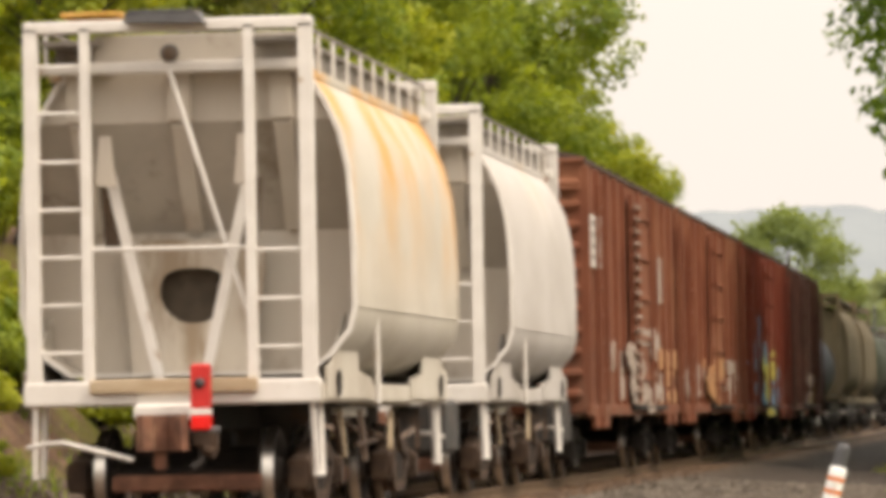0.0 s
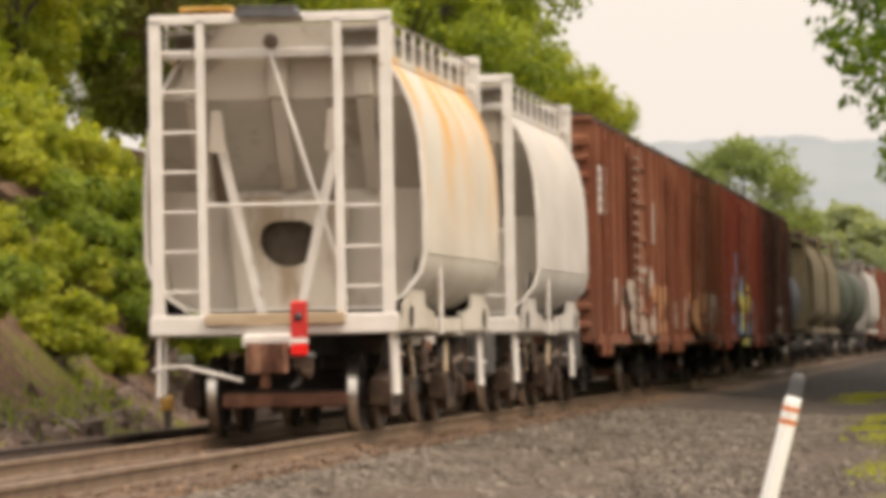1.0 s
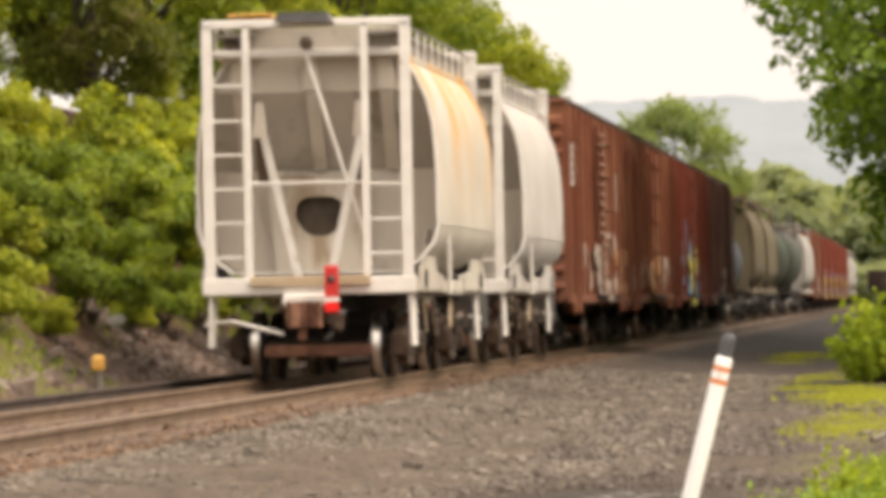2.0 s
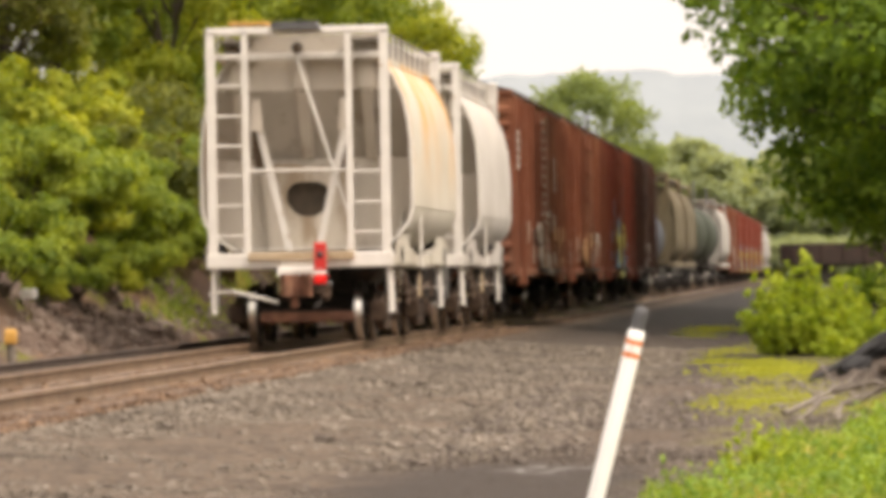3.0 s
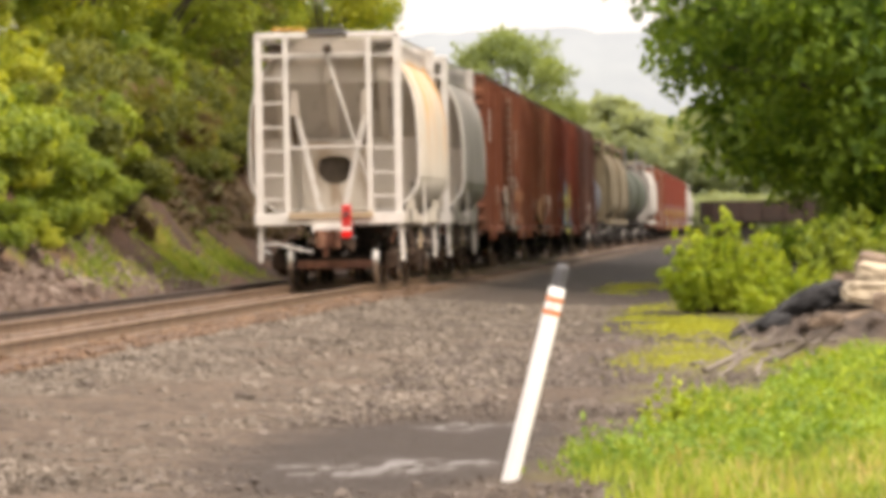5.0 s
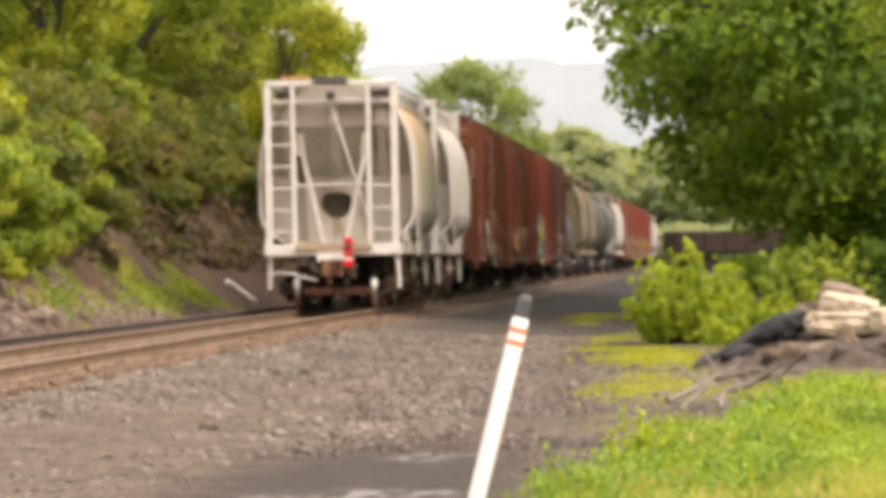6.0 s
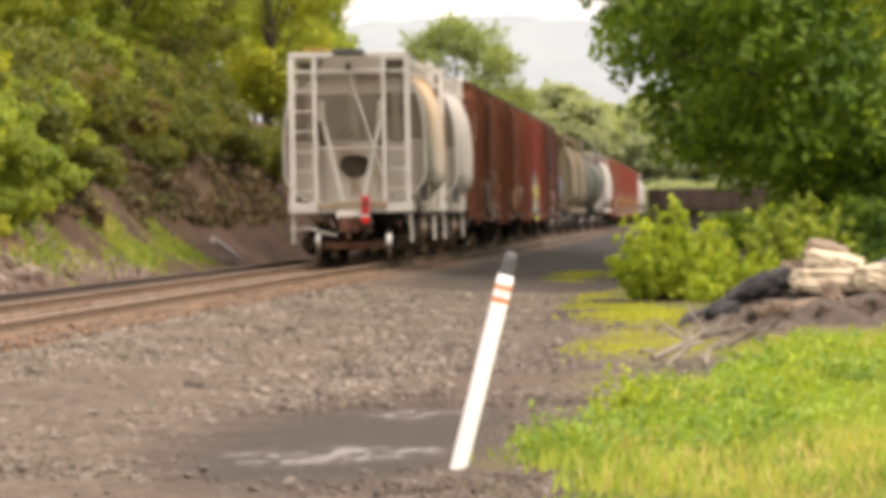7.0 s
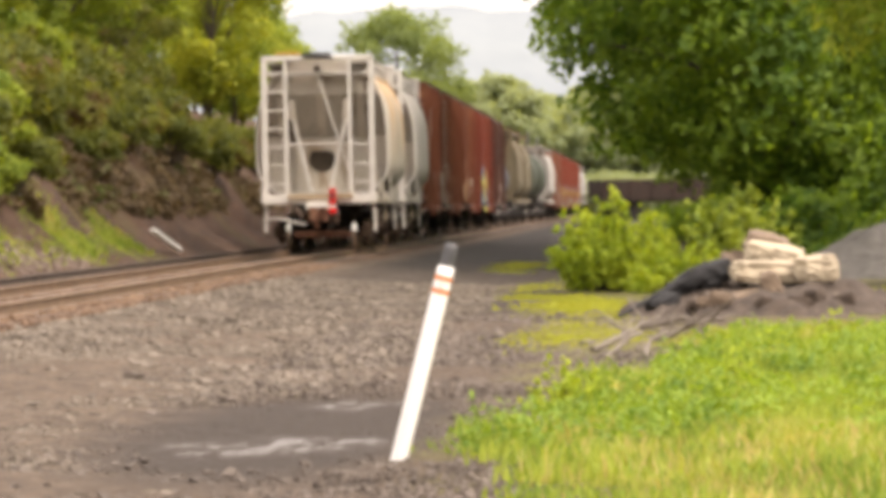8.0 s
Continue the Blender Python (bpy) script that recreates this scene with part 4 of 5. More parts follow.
START = 41.79
train_y = START
hop1 = build_hopper(M_HOPPER, "cream covered hopper car with orange rust streaked down its sides", deck=2.9)
hop2 = build_hopper(M_HOPPER2, "pale cream covered hopper car with light rust at the roof", deck=1.0)
MOVING += [(hop1, train_y, RAIL_Z), (hop2, train_y + 12.7, RAIL_Z)]
dev = build_end_device()
MOVING.append((dev, train_y - 0.40, 0.175))
train_y += 12.7 + 10.9
W_, B_, Y_, O_ = M_SPRAY_W, M_SPRAY_B, M_SPRAY_Y, M_SPRAY_O
boxes = [
    build_boxcar(M_BOX1, "weathered brown boxcar with a white stencil panel and faded graffiti", sign=True,
                 spray=((5.2, 1.5, 2.6, 1.0, W_), (8.4, 1.6, 4.6, 1.4, W_), (11.4, 1.3, 3.0, 0.8, W_), (13.9, 1.5, 3.4, 1.1, O_))),
    build_boxcar(M_BOX2, "rust-brown boxcar with pale graffiti along its lower side",
                 spray=((3.2, 1.45, 4.0, 1.0, W_), (7.2, 1.5, 4.4, 1.1, O_), (12.0, 1.5, 5.0, 1.2, W_))),
    build_boxcar(M_BOX3, "red boxcar with blue and yellow graffiti", spray=((4.6, 1.75, 4.0, 1.7, B_), (7.6, 1.5, 4.2, 1.5, Y_), (10.8, 1.4, 4.0, 1.2, B_), (5.5, 2.3, 1.6, 1.2, B_))),
    build_boxcar(M_BOX4, "dark brown boxcar with sooty sides", spray=((9.0, 1.4, 3.0, 0.9, W_), (12.0, 1.4, 1.6, 0.9, Y_))),
]
for ob in boxes:
    MOVING.append((ob, train_y, RAIL_Z))
    train_y += 17.1


def build_plain_hopper(paint, label, length=16.2):
    """A hopper further up the train: hull, ends, ladders, walkway and running gear."""
    car = new("covered_hopper_car")
    tagged(car, label, "freight car", "cars of the train")
    L = length
    part("hull", hull_shape(0.9, L - 0.9), paint, car)
    for y in (0.92, L / 3, 2 * L / 3, L - 0.92):
        part("hull_rim", weld_shape(y), paint, car)
    for y in (0.95, L - 0.95):
        part("end_sheet", end_sheet_shape(1.35, 4.1, lambda z: y), paint, car)
    for y in (0.06, L - 0.06):
        for x in (-1.24, 1.24, -0.75, 0.75):
            part("end_post", Shape().box((x, y, 2.79), (0.11, 0.1, 3.3), bevel=0.01), paint, car)
        part("top_beam", Shape().box((0, y, 4.45), (2.6, 0.12, 0.10)), paint, car)
        part("end_sill", Shape().box((0, y, 1.17), (2.7, 0.16, 0.22)), paint, car)
    for side in (-1, 1):
        part("side_sill", Shape().box((1.42 * side, L / 2, 1.15), (0.1, L, 0.2)), paint, car)
        part("walkway", Shape().box((0.95 * side, L / 2, 4.36), (0.5, L - 0.1, 0.05)), M_GRATE, car)
    for y in (4.0, L / 2, L - 4.0):
        part("discharge_hopper", Shape().prism([(y - 1.3, 1.35), (y + 1.3, 1.35), (y + 0.5, 0.45), (y - 0.5, 0.45)], "x", -0.8, 0.8), M_GREY, car)
    part("centre_sill", Shape().box((0, L / 2, 0.98), (0.42, L - 0.2, 0.28)), M_GRIME, car)
    for front in (False, True):
        part("coupler", coupler_shape(front), M_COUPLER, car, at=pose(0, L if front else 0, 0))
    for y in (2.0, L - 2.0):
        add_truck(car, y, False, True)
    return car


tank_g = build_tank_car(M_TANK_G, "blue-grey tank car with a sooty frame", 15.6, 1.22, 2.10)
tan = build_plain_hopper(M_TAN, "tan covered hopper car, weathered", 12.6)
tank_b = build_tank_car(M_TANK_B, "dark green tank car with a railed platform", 18.8)
pale = build_plain_hopper(M_PALE, "pale grey covered hopper car", 19.6)
order = [(tank_g, 16.6), (tan, 13.5), (tan, 13.5), (tank_b, 20.0), (tank_b, 20.0), (pale, 20.8), (boxes[0], 17.0), (boxes[2], 17.0),
         (boxes[2], 17.0), (boxes[2], 17.0), (boxes[2], 17.0), (boxes[2], 17.0), (pale, 20.8), (pale, 20.8)]
used = set(boxes)
for ob, gap in order:
    thing = ob if ob not in used else copy_thing(ob, pose(TRACK_X, train_y, 0))
    used.add(ob)
    MOVING.append((thing, train_y, RAIL_Z))
    train_y += gap


# ---- trees, bushes, grass ----
def leaf_cloud(centres, radii, count, size, rng, flat=0.75, hang=0.25):
    """Many small folded leaves on clumps: returns points and faces."""
    centres, radii = np.asarray(centres), np.asarray(radii)
    pick = rng.choice(len(centres), count, p=radii ** 2 / (radii ** 2).sum())
    d = rng.normal(size=(count, 3))
    d /= np.linalg.norm(d, axis=1, keepdims=True)
    r = radii[pick] * rng.uniform(0.35, 1.08, count) ** 0.6
    # a third of the leaves sit on sprays that reach out past the clump
    sprays = rng.normal(size=(len(centres), 7, 3)) * np.array([1, 1, 0.8]) + np.array([0, 0, 0.25])
    sprays /= np.linalg.norm(sprays, axis=2, keepdims=True)
    out = sprays[pick, rng.integers(0, 7, count)]
    far = rng.uniform(0, 1, count) < 0.36
    reach = rng.uniform(0.5, 1.38, count)
    d = np.where(far[:, None], out, d)
    r = np.where(far, radii[pick] * reach, r)
    loose = rng.normal(size=(count, 3)) * (radii[pick] * np.where(far, 0.20 * (1.55 - reach), 0.04))[:, None]
    pos = centres[pick] + d * r[:, None] * np.array([1, 1, flat]) + loose
    nrm = d * 0.7 + rng.normal(size=(count, 3)) * 0.55 + np.array([0, 0, 0.5])
    nrm /= np.linalg.norm(nrm, axis=1, keepdims=True)
    tan = np.cross(nrm, rng.normal(size=(count, 3)))
    tan /= np.linalg.norm(tan, axis=1, keepdims=True) + 1e-9
    tan[:, 2] -= hang
    bit = np.cross(nrm, tan)
    s = (size * rng.uniform(0.6, 1.4, count))[:, None]
    v = np.stack([pos - tan * s, pos + bit * s * 0.55 + nrm * s * 0.16, pos + tan * s, pos - bit * s * 0.55 + nrm * s * 0.16], 1).reshape(-1, 3)
    f = np.arange(count * 4).reshape(count, 4)
    return v, f


def make_tree(seed, height, spread, bottom, leaf_mat, leaves, leaf, clumps=46, name="tree", label="", lean=0.0, trunk=0.16):
    """Tapered trunk, forking limbs, and a crown of clumps of small leaves; its base at the origin."""
    rng = np.random.default_rng(seed)
    ob = new(name)
    tagged(ob, label, "tree", "trees along the line")
    crown_z = (bottom + height) / 2
    half = (height - bottom) / 2
    centres, radii = [], []
    for k in range(clumps):
        u = rng.uniform(-1, 1)
        a = rng.uniform(0, 2 * math.pi)
        wide = math.sqrt(max(0.05, 1 - abs(u) ** 2.2)) * (1.0 if u > -0.3 else 0.85)
        q = rng.uniform(0.35, 1.0) ** 0.5 * wide * spread * rng.uniform(0.75, 1.1)
        centres.append((q * math.cos(a) + lean * (u + 1), q * math.sin(a), crown_z + u * half * 0.88))
        radii.append(spread * rng.uniform(0.15, 0.30))
    s = Shape()
    r0 = trunk * height / 8
    path = [Vector((0, 0, -0.5))]
    for k in range(1, 6):
        path.append(Vector((rng.normal() * 0.06 * k + lean * k / 5, rng.normal() * 0.06 * k, height * 0.8 * k / 5)))
    for k in range(5):
        s.rod(path[k], path[k + 1], r0 * (1 - 0.17 * k), r0 * (1 - 0.17 * (k + 1)), n=9, caps=False)
    for k in range(0, clumps, 3):
        c = Vector(centres[k])
        t_ = min(0.95, max(0.2, (c.z / height) * 0.75))
        base = path[0].lerp(path[-1], t_)
        m_ = base.lerp(c, 0.5) + Vector((0, 0, 0.12 * spread))
        rr = r0 * (1 - 0.8 * t_) * 0.5
        s.rod(base, m_, rr, rr * 0.65, n=6, caps=False)
        s.rod(m_, c, rr * 0.65, rr * 0.2, n=5, caps=False)
    part("trunk", s, M_BARK, ob, "grey-brown bark")
    v, f = leaf_cloud(centres, radii, leaves, leaf, rng)
    part("crown", raw_mesh("crown", v, f, leaf_mat), None, ob)
    return ob


def make_bush(seed, w, h, leaf_mat, leaves, leaf, label, clumps=44, name="bush"):
    rng = np.random.default_rng(seed)
    ob = new(name)
    tagged(ob, label, "bush", "bushes along the line")
    centres, radii = [], []
    s = Shape()
    for k in range(clumps):
        a, q = rng.uniform(0, 2 * math.pi), rng.uniform(0, 1) ** 0.6
        z = h * (0.2 + 0.72 * rng.uniform(0, 1) * (1 - 0.55 * q * q))
        c = Vector((w * q * math.cos(a), w * q * math.sin(a), z))
        centres.append(tuple(c))
        radii.append(w * rng.uniform(0.13, 0.27))
        foot = Vector((c.x * 0.25, c.y * 0.25, -0.15))
        s.rod(foot, foot.lerp(c, 0.55) + Vector((0, 0, 0.1 * h)), 0.03, 0.02, n=5, caps=False)
        s.rod(foot.lerp(c, 0.55) + Vector((0, 0, 0.1 * h)), c, 0.02, 0.006, n=5, caps=False)
    part("woody_base", s, M_BARK, ob)
    v, f = leaf_cloud(centres, radii, leaves, leaf, rng)
    part("leaves", raw_mesh("leaves", v, f, leaf_mat), None, ob)
    return ob


def make_shoots(seed, w, h, leaf_mat, label, stems=160, leaves=80, leaf=0.052, twig=0.014):
    """A young shrub of many thin upright shoots, leaved along their length, uneven in height."""
    rng = np.random.default_rng(seed)
    ob = new("bush")
    tagged(ob, label, "bush", "bushes along the line")
    s = Shape()
    centres, radii = [], []
    for k in range(stems):
        a, q = rng.uniform(0, 2 * math.pi), rng.uniform(0, 1) ** 0.65
        foot = Vector((w * 0.5 * q * math.cos(a), w * 0.5 * q * math.sin(a), -0.1))
        tall = h * rng.uniform(0.35, 1.0) * (1 - 0.5 * q * q) * (1.12 if k % 17 == 0 else 1.0)
        tip = Vector((w * q * math.cos(a) + rng.normal() * 0.06, w * q * math.sin(a) + rng.normal() * 0.06, tall))
        mid = foot.lerp(tip, 0.5) + Vector((rng.normal() * 0.03, rng.normal() * 0.03, 0.06 * h))
        s.rod(foot, mid, twig, twig * 0.7, n=5, caps=False)
        s.rod(mid, tip, twig * 0.7, twig * 0.2, n=5, caps=False)
        for t_ in (0.35, 0.6, 0.8, 1.0):
            centres.append(tuple(foot.lerp(mid, t_ * 2) if t_ < 0.5 else mid.lerp(tip, t_ * 2 - 1)))
            radii.append(w * rng.uniform(0.05, 0.12) * (1.3 - 0.75 * t_))
    part("woody_base", s, M_BARK, ob)
    v, f = leaf_cloud(centres, radii, stems * leaves, leaf, rng, 1.25, 0.1)
    part("leaves", raw_mesh("leaves", v, f, leaf_mat), None, ob)
    return ob


def plant(kinds, places, group=""):
    """The first use of a kind is the original, later ones are copies: (kind, x, y, turn, size)."""
    seen = set()
    for k, x, y, turn, size in places:
        z = float(ground_height(x, y)) - 0.1
        m = pose(x, y, z, 0, 0, turn) @ Matrix.Scale(size, 4)
        if k in seen:
            copy_thing(kinds[k], m)
        else:
            kinds[k].matrix_basis = m
            seen.add(k)


rng = random.Random(11)
left_trees = [
    make_tree(21, 10.5, 3.6, 1.5, M_LEAF, 20000, 0.105, 72, label="leafy green tree on the earth bank"),
    make_tree(22, 9.0, 3.2, 1.0, M_LEAF_LIGHT, 18000, 0.10, 64, label="yellow-green young tree on the bank"),
    make_tree(23, 12.0, 4.0, 2.2, M_LEAF, 22000, 0.11, 78, label="tall dark green tree above the track"),
    make_tree(24, 8.0, 3.0, 0.8, M_LEAF_DRY, 14000, 0.10, 56, label="shrubby tree with dead brown twigs"),
]
places = []
# (kind, x, y, turn, size): an uneven row along the bank, lower towards its far end
for k, x, y, size in ((1, -21.0, 50, 0.95), (2, -24, 58, 1.05), (1, -19.5, 62, 0.9), (2, -22, 71, 1.05), (0, -19.5, 79, 0.95), (1, -18.0, 87, 0.85),
                      (3, -16.6, 94, 0.75), (2, -20.0, 99, 1.1), (0, -17.4, 106, 0.95), (1, -16.2, 114, 0.85), (2, -17.8, 121, 1.0), (0, -16.0, 129, 0.9),
                      (3, -14.8, 135, 0.75), (2, -16.0, 141, 0.95), (0, -17.2, 151, 0.92), (1, -14.8, 160, 0.86), (0, -14.9, 170, 0.68), (1, -15.4, 180, 0.55),
                      (0, -15.4, 191, 0.52), (1, -15.6, 205, 0.5), (2, -25, 84, 1.15), (2, -26, 110, 1.15), (0, -25, 132, 1.0), (2, -31, 62, 1.2), (0, -18.6, 91, 1.0), (2, -21.5, 104, 1.1), (0, -21, 82, 1.05), (2, -18.6, 66, 0.95), (0, -18.4, 73, 0.9), (2, -18.8, 58, 0.9), (0, -17.8, 187, 0.5), (0, -22.8, 220, 0.7), (0, -21.0, 225, 0.6), (2, -24.5, 215, 0.7), (0, -19.2, 230, 0.5), (2, -21.3, 150, 0.95), (0, -21, 176, 1.0), (2, -19.4, 164, 0.9)):
    places.append((k, x, y, rng.uniform(0, 360), size))
plant(left_trees, places)

bank_bushes = [
    make_bush(31, 1.7, 2.3, M_LEAF_LIGHT, 11000, 0.075, "bright green bush at the foot of the bank"),
    make_bush(32, 2.0, 2.6, M_LEAF, 12000, 0.08, "dense green bush on the earth bank"),
    make_bush(33, 1.6, 1.9, M_LEAF_DRY, 6500, 0.07, "half-dead brown and green bush on the bank"),
]
places = []
for k, x, y, size in ((0, -12.0, 59.5, 0.5), (0, -11.8, 62.5, 0.6), (1, -12.0, 66, 0.62), (0, -11.8, 69, 0.6), (1, -11.9, 72.5, 0.65), (0, -11.9, 76, 0.7), (1, -12.0, 79.5, 0.7),
                      (0, -12.1, 83, 0.7), (1, -12.3, 87, 0.8), (2, -12.5, 91, 0.8), (0, -12.7, 78, 1.0), (1, -13.0, 83, 1.1), (0, -13.2, 50, 0.8), (0, -12.1, 52, 0.85), (1, -12.3, 55.5, 0.85), (0, -12.6, 48.5, 0.8), (0, -11.5, 50.5, 0.5), (0, -13.0, 55, 0.9), (1, -14.6, 54, 1.1), (0, -12.9, 59, 0.95), (1, -14.4, 60, 1.2), (0, -12.6, 63, 0.95), (0, -14.4, 65, 1.3),
                      (1, -13.0, 66.5, 1.0), (0, -12.4, 69.5, 0.9), (0, -14.4, 71, 1.3), (1, -12.9, 73, 1.05), (1, -15.8, 66, 1.5), (0, -15.8, 60, 1.5), (0, -15.8, 73, 1.5),
                      (1, -12.6, 75.5, 1.3), (0, -13.9, 78, 1.6), (1, -12.5, 80, 1.15), (2, -12.8, 84, 1.3), (1, -13.0, 88, 1.2), (0, -14.2, 87, 1.5), (2, -13.6, 92, 1.4),
                      (2, -14.2, 96, 1.3), (2, -14.0, 100, 1.4), (2, -14.6, 105, 1.3), (2, -14.6, 117, 1.3), (2, -14.2, 131, 1.2),
                      (0, -15.5, 95, 1.6), (2, -13.6, 104, 1.2), (2, -13.4, 114, 1.15), (2, -13.8, 121, 1.2), (2, -13.0, 109, 0.8), (2, -13.2, 128, 1.1), (2, -13.0, 138, 1.1), (0, -15.6, 104, 1.5), (1, -15.6, 114, 1.5), (2, -13.2, 146, 1.1), (1, -13.2, 155, 1.0), (0, -13.6, 166, 0.9),
                      (1, -13.8, 178, 0.9), (2, -15.0, 126, 1.4), (0, -16.8, 118, 1.5), (0, -16.6, 108, 1.5), (1, -16.4, 133, 1.4), (0, -16.0, 146, 1.3), (0, -14.8, 138, 1.2), (0, -17, 56, 1.5), (0, -17.4, 68, 1.6), (0, -17.0, 79, 1.6), (1, -14.0, 192, 0.9), (0, -14.0, 208, 0.9)):
    places.append((k, x, y, rng.uniform(0, 360), size))
plant(bank_bushes, places)

overhang = make_tree(44, 12.8, 5.3, 1.0, M_LEAF_MAPLE, 52000, 0.115, 130, label="large maple leaning out over the dirt lane", lean=-2.5)
overhang.matrix_basis = pose(3.62, 99, -0.4)
maples = [
    make_tree(41, 15.5, 6.2, 1.4, M_LEAF_MAPLE, 48000, 0.115, 134, label="large dark green maple with overhanging branches"),
    make_tree(42, 13.0, 5.4, 1.2, M_LEAF_MAPLE, 40000, 0.115, 117, label="broad dark maple beside the dirt lane"),
    make_tree(43, 9.5, 3.4, 1.4, M_LEAF, 26000, 0.095, 84, label="maple with lighter green leaves beside the spoil heap"),
]
# Oversized maples at y 126 and 141, hidden, are added to shade the train.
plant(maples, [(k, x, y, rng.uniform(0, 360), s) for k, x, y, s in (
    (2, 5.8, 70, 0.95), (1, 4.7, 104, 0.95), (1, 7.6, 86, 0.95), (1, 3.6, 114, 1.0), (0, 9.0, 108, 1.0), (0, 5.7, 126, 1.22), (0, 6.3, 141, 1.27), (0, 5.4, 152, 1.0),
    (1, 11, 128, 1.1), (1, 5.0, 172, 1.0), (0, 12, 160, 1.1), (1, 5.6, 195, 0.95), (0, 7.5, 225, 0.9))])

# Far woods: their haze is in the leaf colour, not in the air.
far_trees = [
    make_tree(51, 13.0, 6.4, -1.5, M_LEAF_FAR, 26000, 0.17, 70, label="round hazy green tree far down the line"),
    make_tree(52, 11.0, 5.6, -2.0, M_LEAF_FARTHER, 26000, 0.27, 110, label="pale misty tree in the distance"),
    make_tree(53, 9.0, 5.6, -2.0, M_LEAF_FARTHER, 24000, 0.27, 110, label="low tree in the distance, paled by painted haze"),
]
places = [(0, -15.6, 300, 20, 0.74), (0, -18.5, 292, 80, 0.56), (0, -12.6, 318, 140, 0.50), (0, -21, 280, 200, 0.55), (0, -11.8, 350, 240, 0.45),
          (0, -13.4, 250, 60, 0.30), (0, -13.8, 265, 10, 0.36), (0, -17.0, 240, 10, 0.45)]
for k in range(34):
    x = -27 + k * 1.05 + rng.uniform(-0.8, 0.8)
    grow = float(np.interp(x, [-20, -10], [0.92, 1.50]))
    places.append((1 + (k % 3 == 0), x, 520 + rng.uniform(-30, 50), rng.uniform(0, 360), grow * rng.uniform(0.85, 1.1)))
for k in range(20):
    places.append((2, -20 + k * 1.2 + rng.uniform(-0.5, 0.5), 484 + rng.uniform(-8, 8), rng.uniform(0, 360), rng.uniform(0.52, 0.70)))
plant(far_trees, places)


def build_hill():
    """Wooded ridge on the skyline, a plain far backdrop with its haze painted in."""
    m, nt, bsdf = blank("painted_haze_ridge")
    vec = mapped(nt)
    # Haze goes into the pale blue-grey tones and a faint glow.
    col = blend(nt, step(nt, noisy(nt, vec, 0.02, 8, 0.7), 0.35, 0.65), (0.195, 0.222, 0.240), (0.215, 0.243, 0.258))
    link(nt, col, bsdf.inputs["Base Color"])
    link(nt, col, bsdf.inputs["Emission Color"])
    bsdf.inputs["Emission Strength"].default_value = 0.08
    bsdf.inputs["Roughness"].default_value = 1.0
    xs = np.linspace(-1500, 1500, 500)
    pts, fs = [], []
    tops = []
    for x in xs:
        base = 111 + 5 * math.exp(-((x + 110) / 60) ** 2) - 0.00002 * (x + 110) ** 2
        tops.append(base + 5 * noise.noise(Vector((x * 0.008, 0, 0))) + 2.4 * noise.noise(Vector((x * 0.05, 3, 0))) + 1.2 * noise.noise(Vector((x * 0.22, 5, 0))))
    for k, x in enumerate(xs):
        for d, h in ((0, -5), (60, 0.35), (150, 0.75), (230, 1.0), (420, 0.8)):
            pts.append((x, 2500 + d, tops[k] * h if h > 0 else h))
    fs = [(5 * k + j, 5 * k + 5 + j, 5 * k + 6 + j, 5 * k + 1 + j) for k in range(len(xs) - 1) for j in range(4)]
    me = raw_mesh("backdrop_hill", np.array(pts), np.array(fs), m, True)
    tagged(new("backdrop_hill", me), "wooded ridge on the skyline in painted blue-grey haze", "hill", kind="structure")


build_hill()


def blades(name, label, region, count, height, mat, seed, tuft=0.12, width=0.012):
    """Grass as single bent blades, in tufts; region(rng) gives a place."""
    r = np.random.default_rng(seed)
    roots = []
    while len(roots) < count // 14:
        p = region(r)
        if p is not None:
            roots.append(p)
    roots = np.array(roots)
    pick = r.integers(0, len(roots), count)
    n = count
    off = r.normal(size=(n, 2)) * tuft
    x, y = roots[pick, 0] + off[:, 0], roots[pick, 1] + off[:, 1]
    z = ground_height(x, y) - 0.04
    h = height * roots[pick, 2] * r.uniform(0.5, 1.25, n)
    a = r.uniform(0, 2 * math.pi, n)
    bend = r.uniform(0.1, 0.55, n) * h
    w = width * r.uniform(0.7, 1.5, n)
    dx, dy = np.cos(a), np.sin(a)
    b = r.uniform(0, 2 * math.pi, n)
    wx, wy = np.cos(b) * w, np.sin(b) * w
    def pt(t_, side, bow):
        return np.stack([x + dx * bend * bow + wx * side, y + dy * bend * bow + wy * side, z + h * t_], -1)
    v = np.stack([pt(0, -1, 0), pt(0, 1, 0), pt(0.6, 0.8, 0.35), pt(1.0, 0.08, 1.0), pt(0.6, -0.8, 0.35)], 1).reshape(-1, 3)
    f = np.arange(n * 5).reshape(n, 5)
    me = raw_mesh(name, v, f, mat)
    return tagged(new(name, me), label, "grass", kind="stuff")


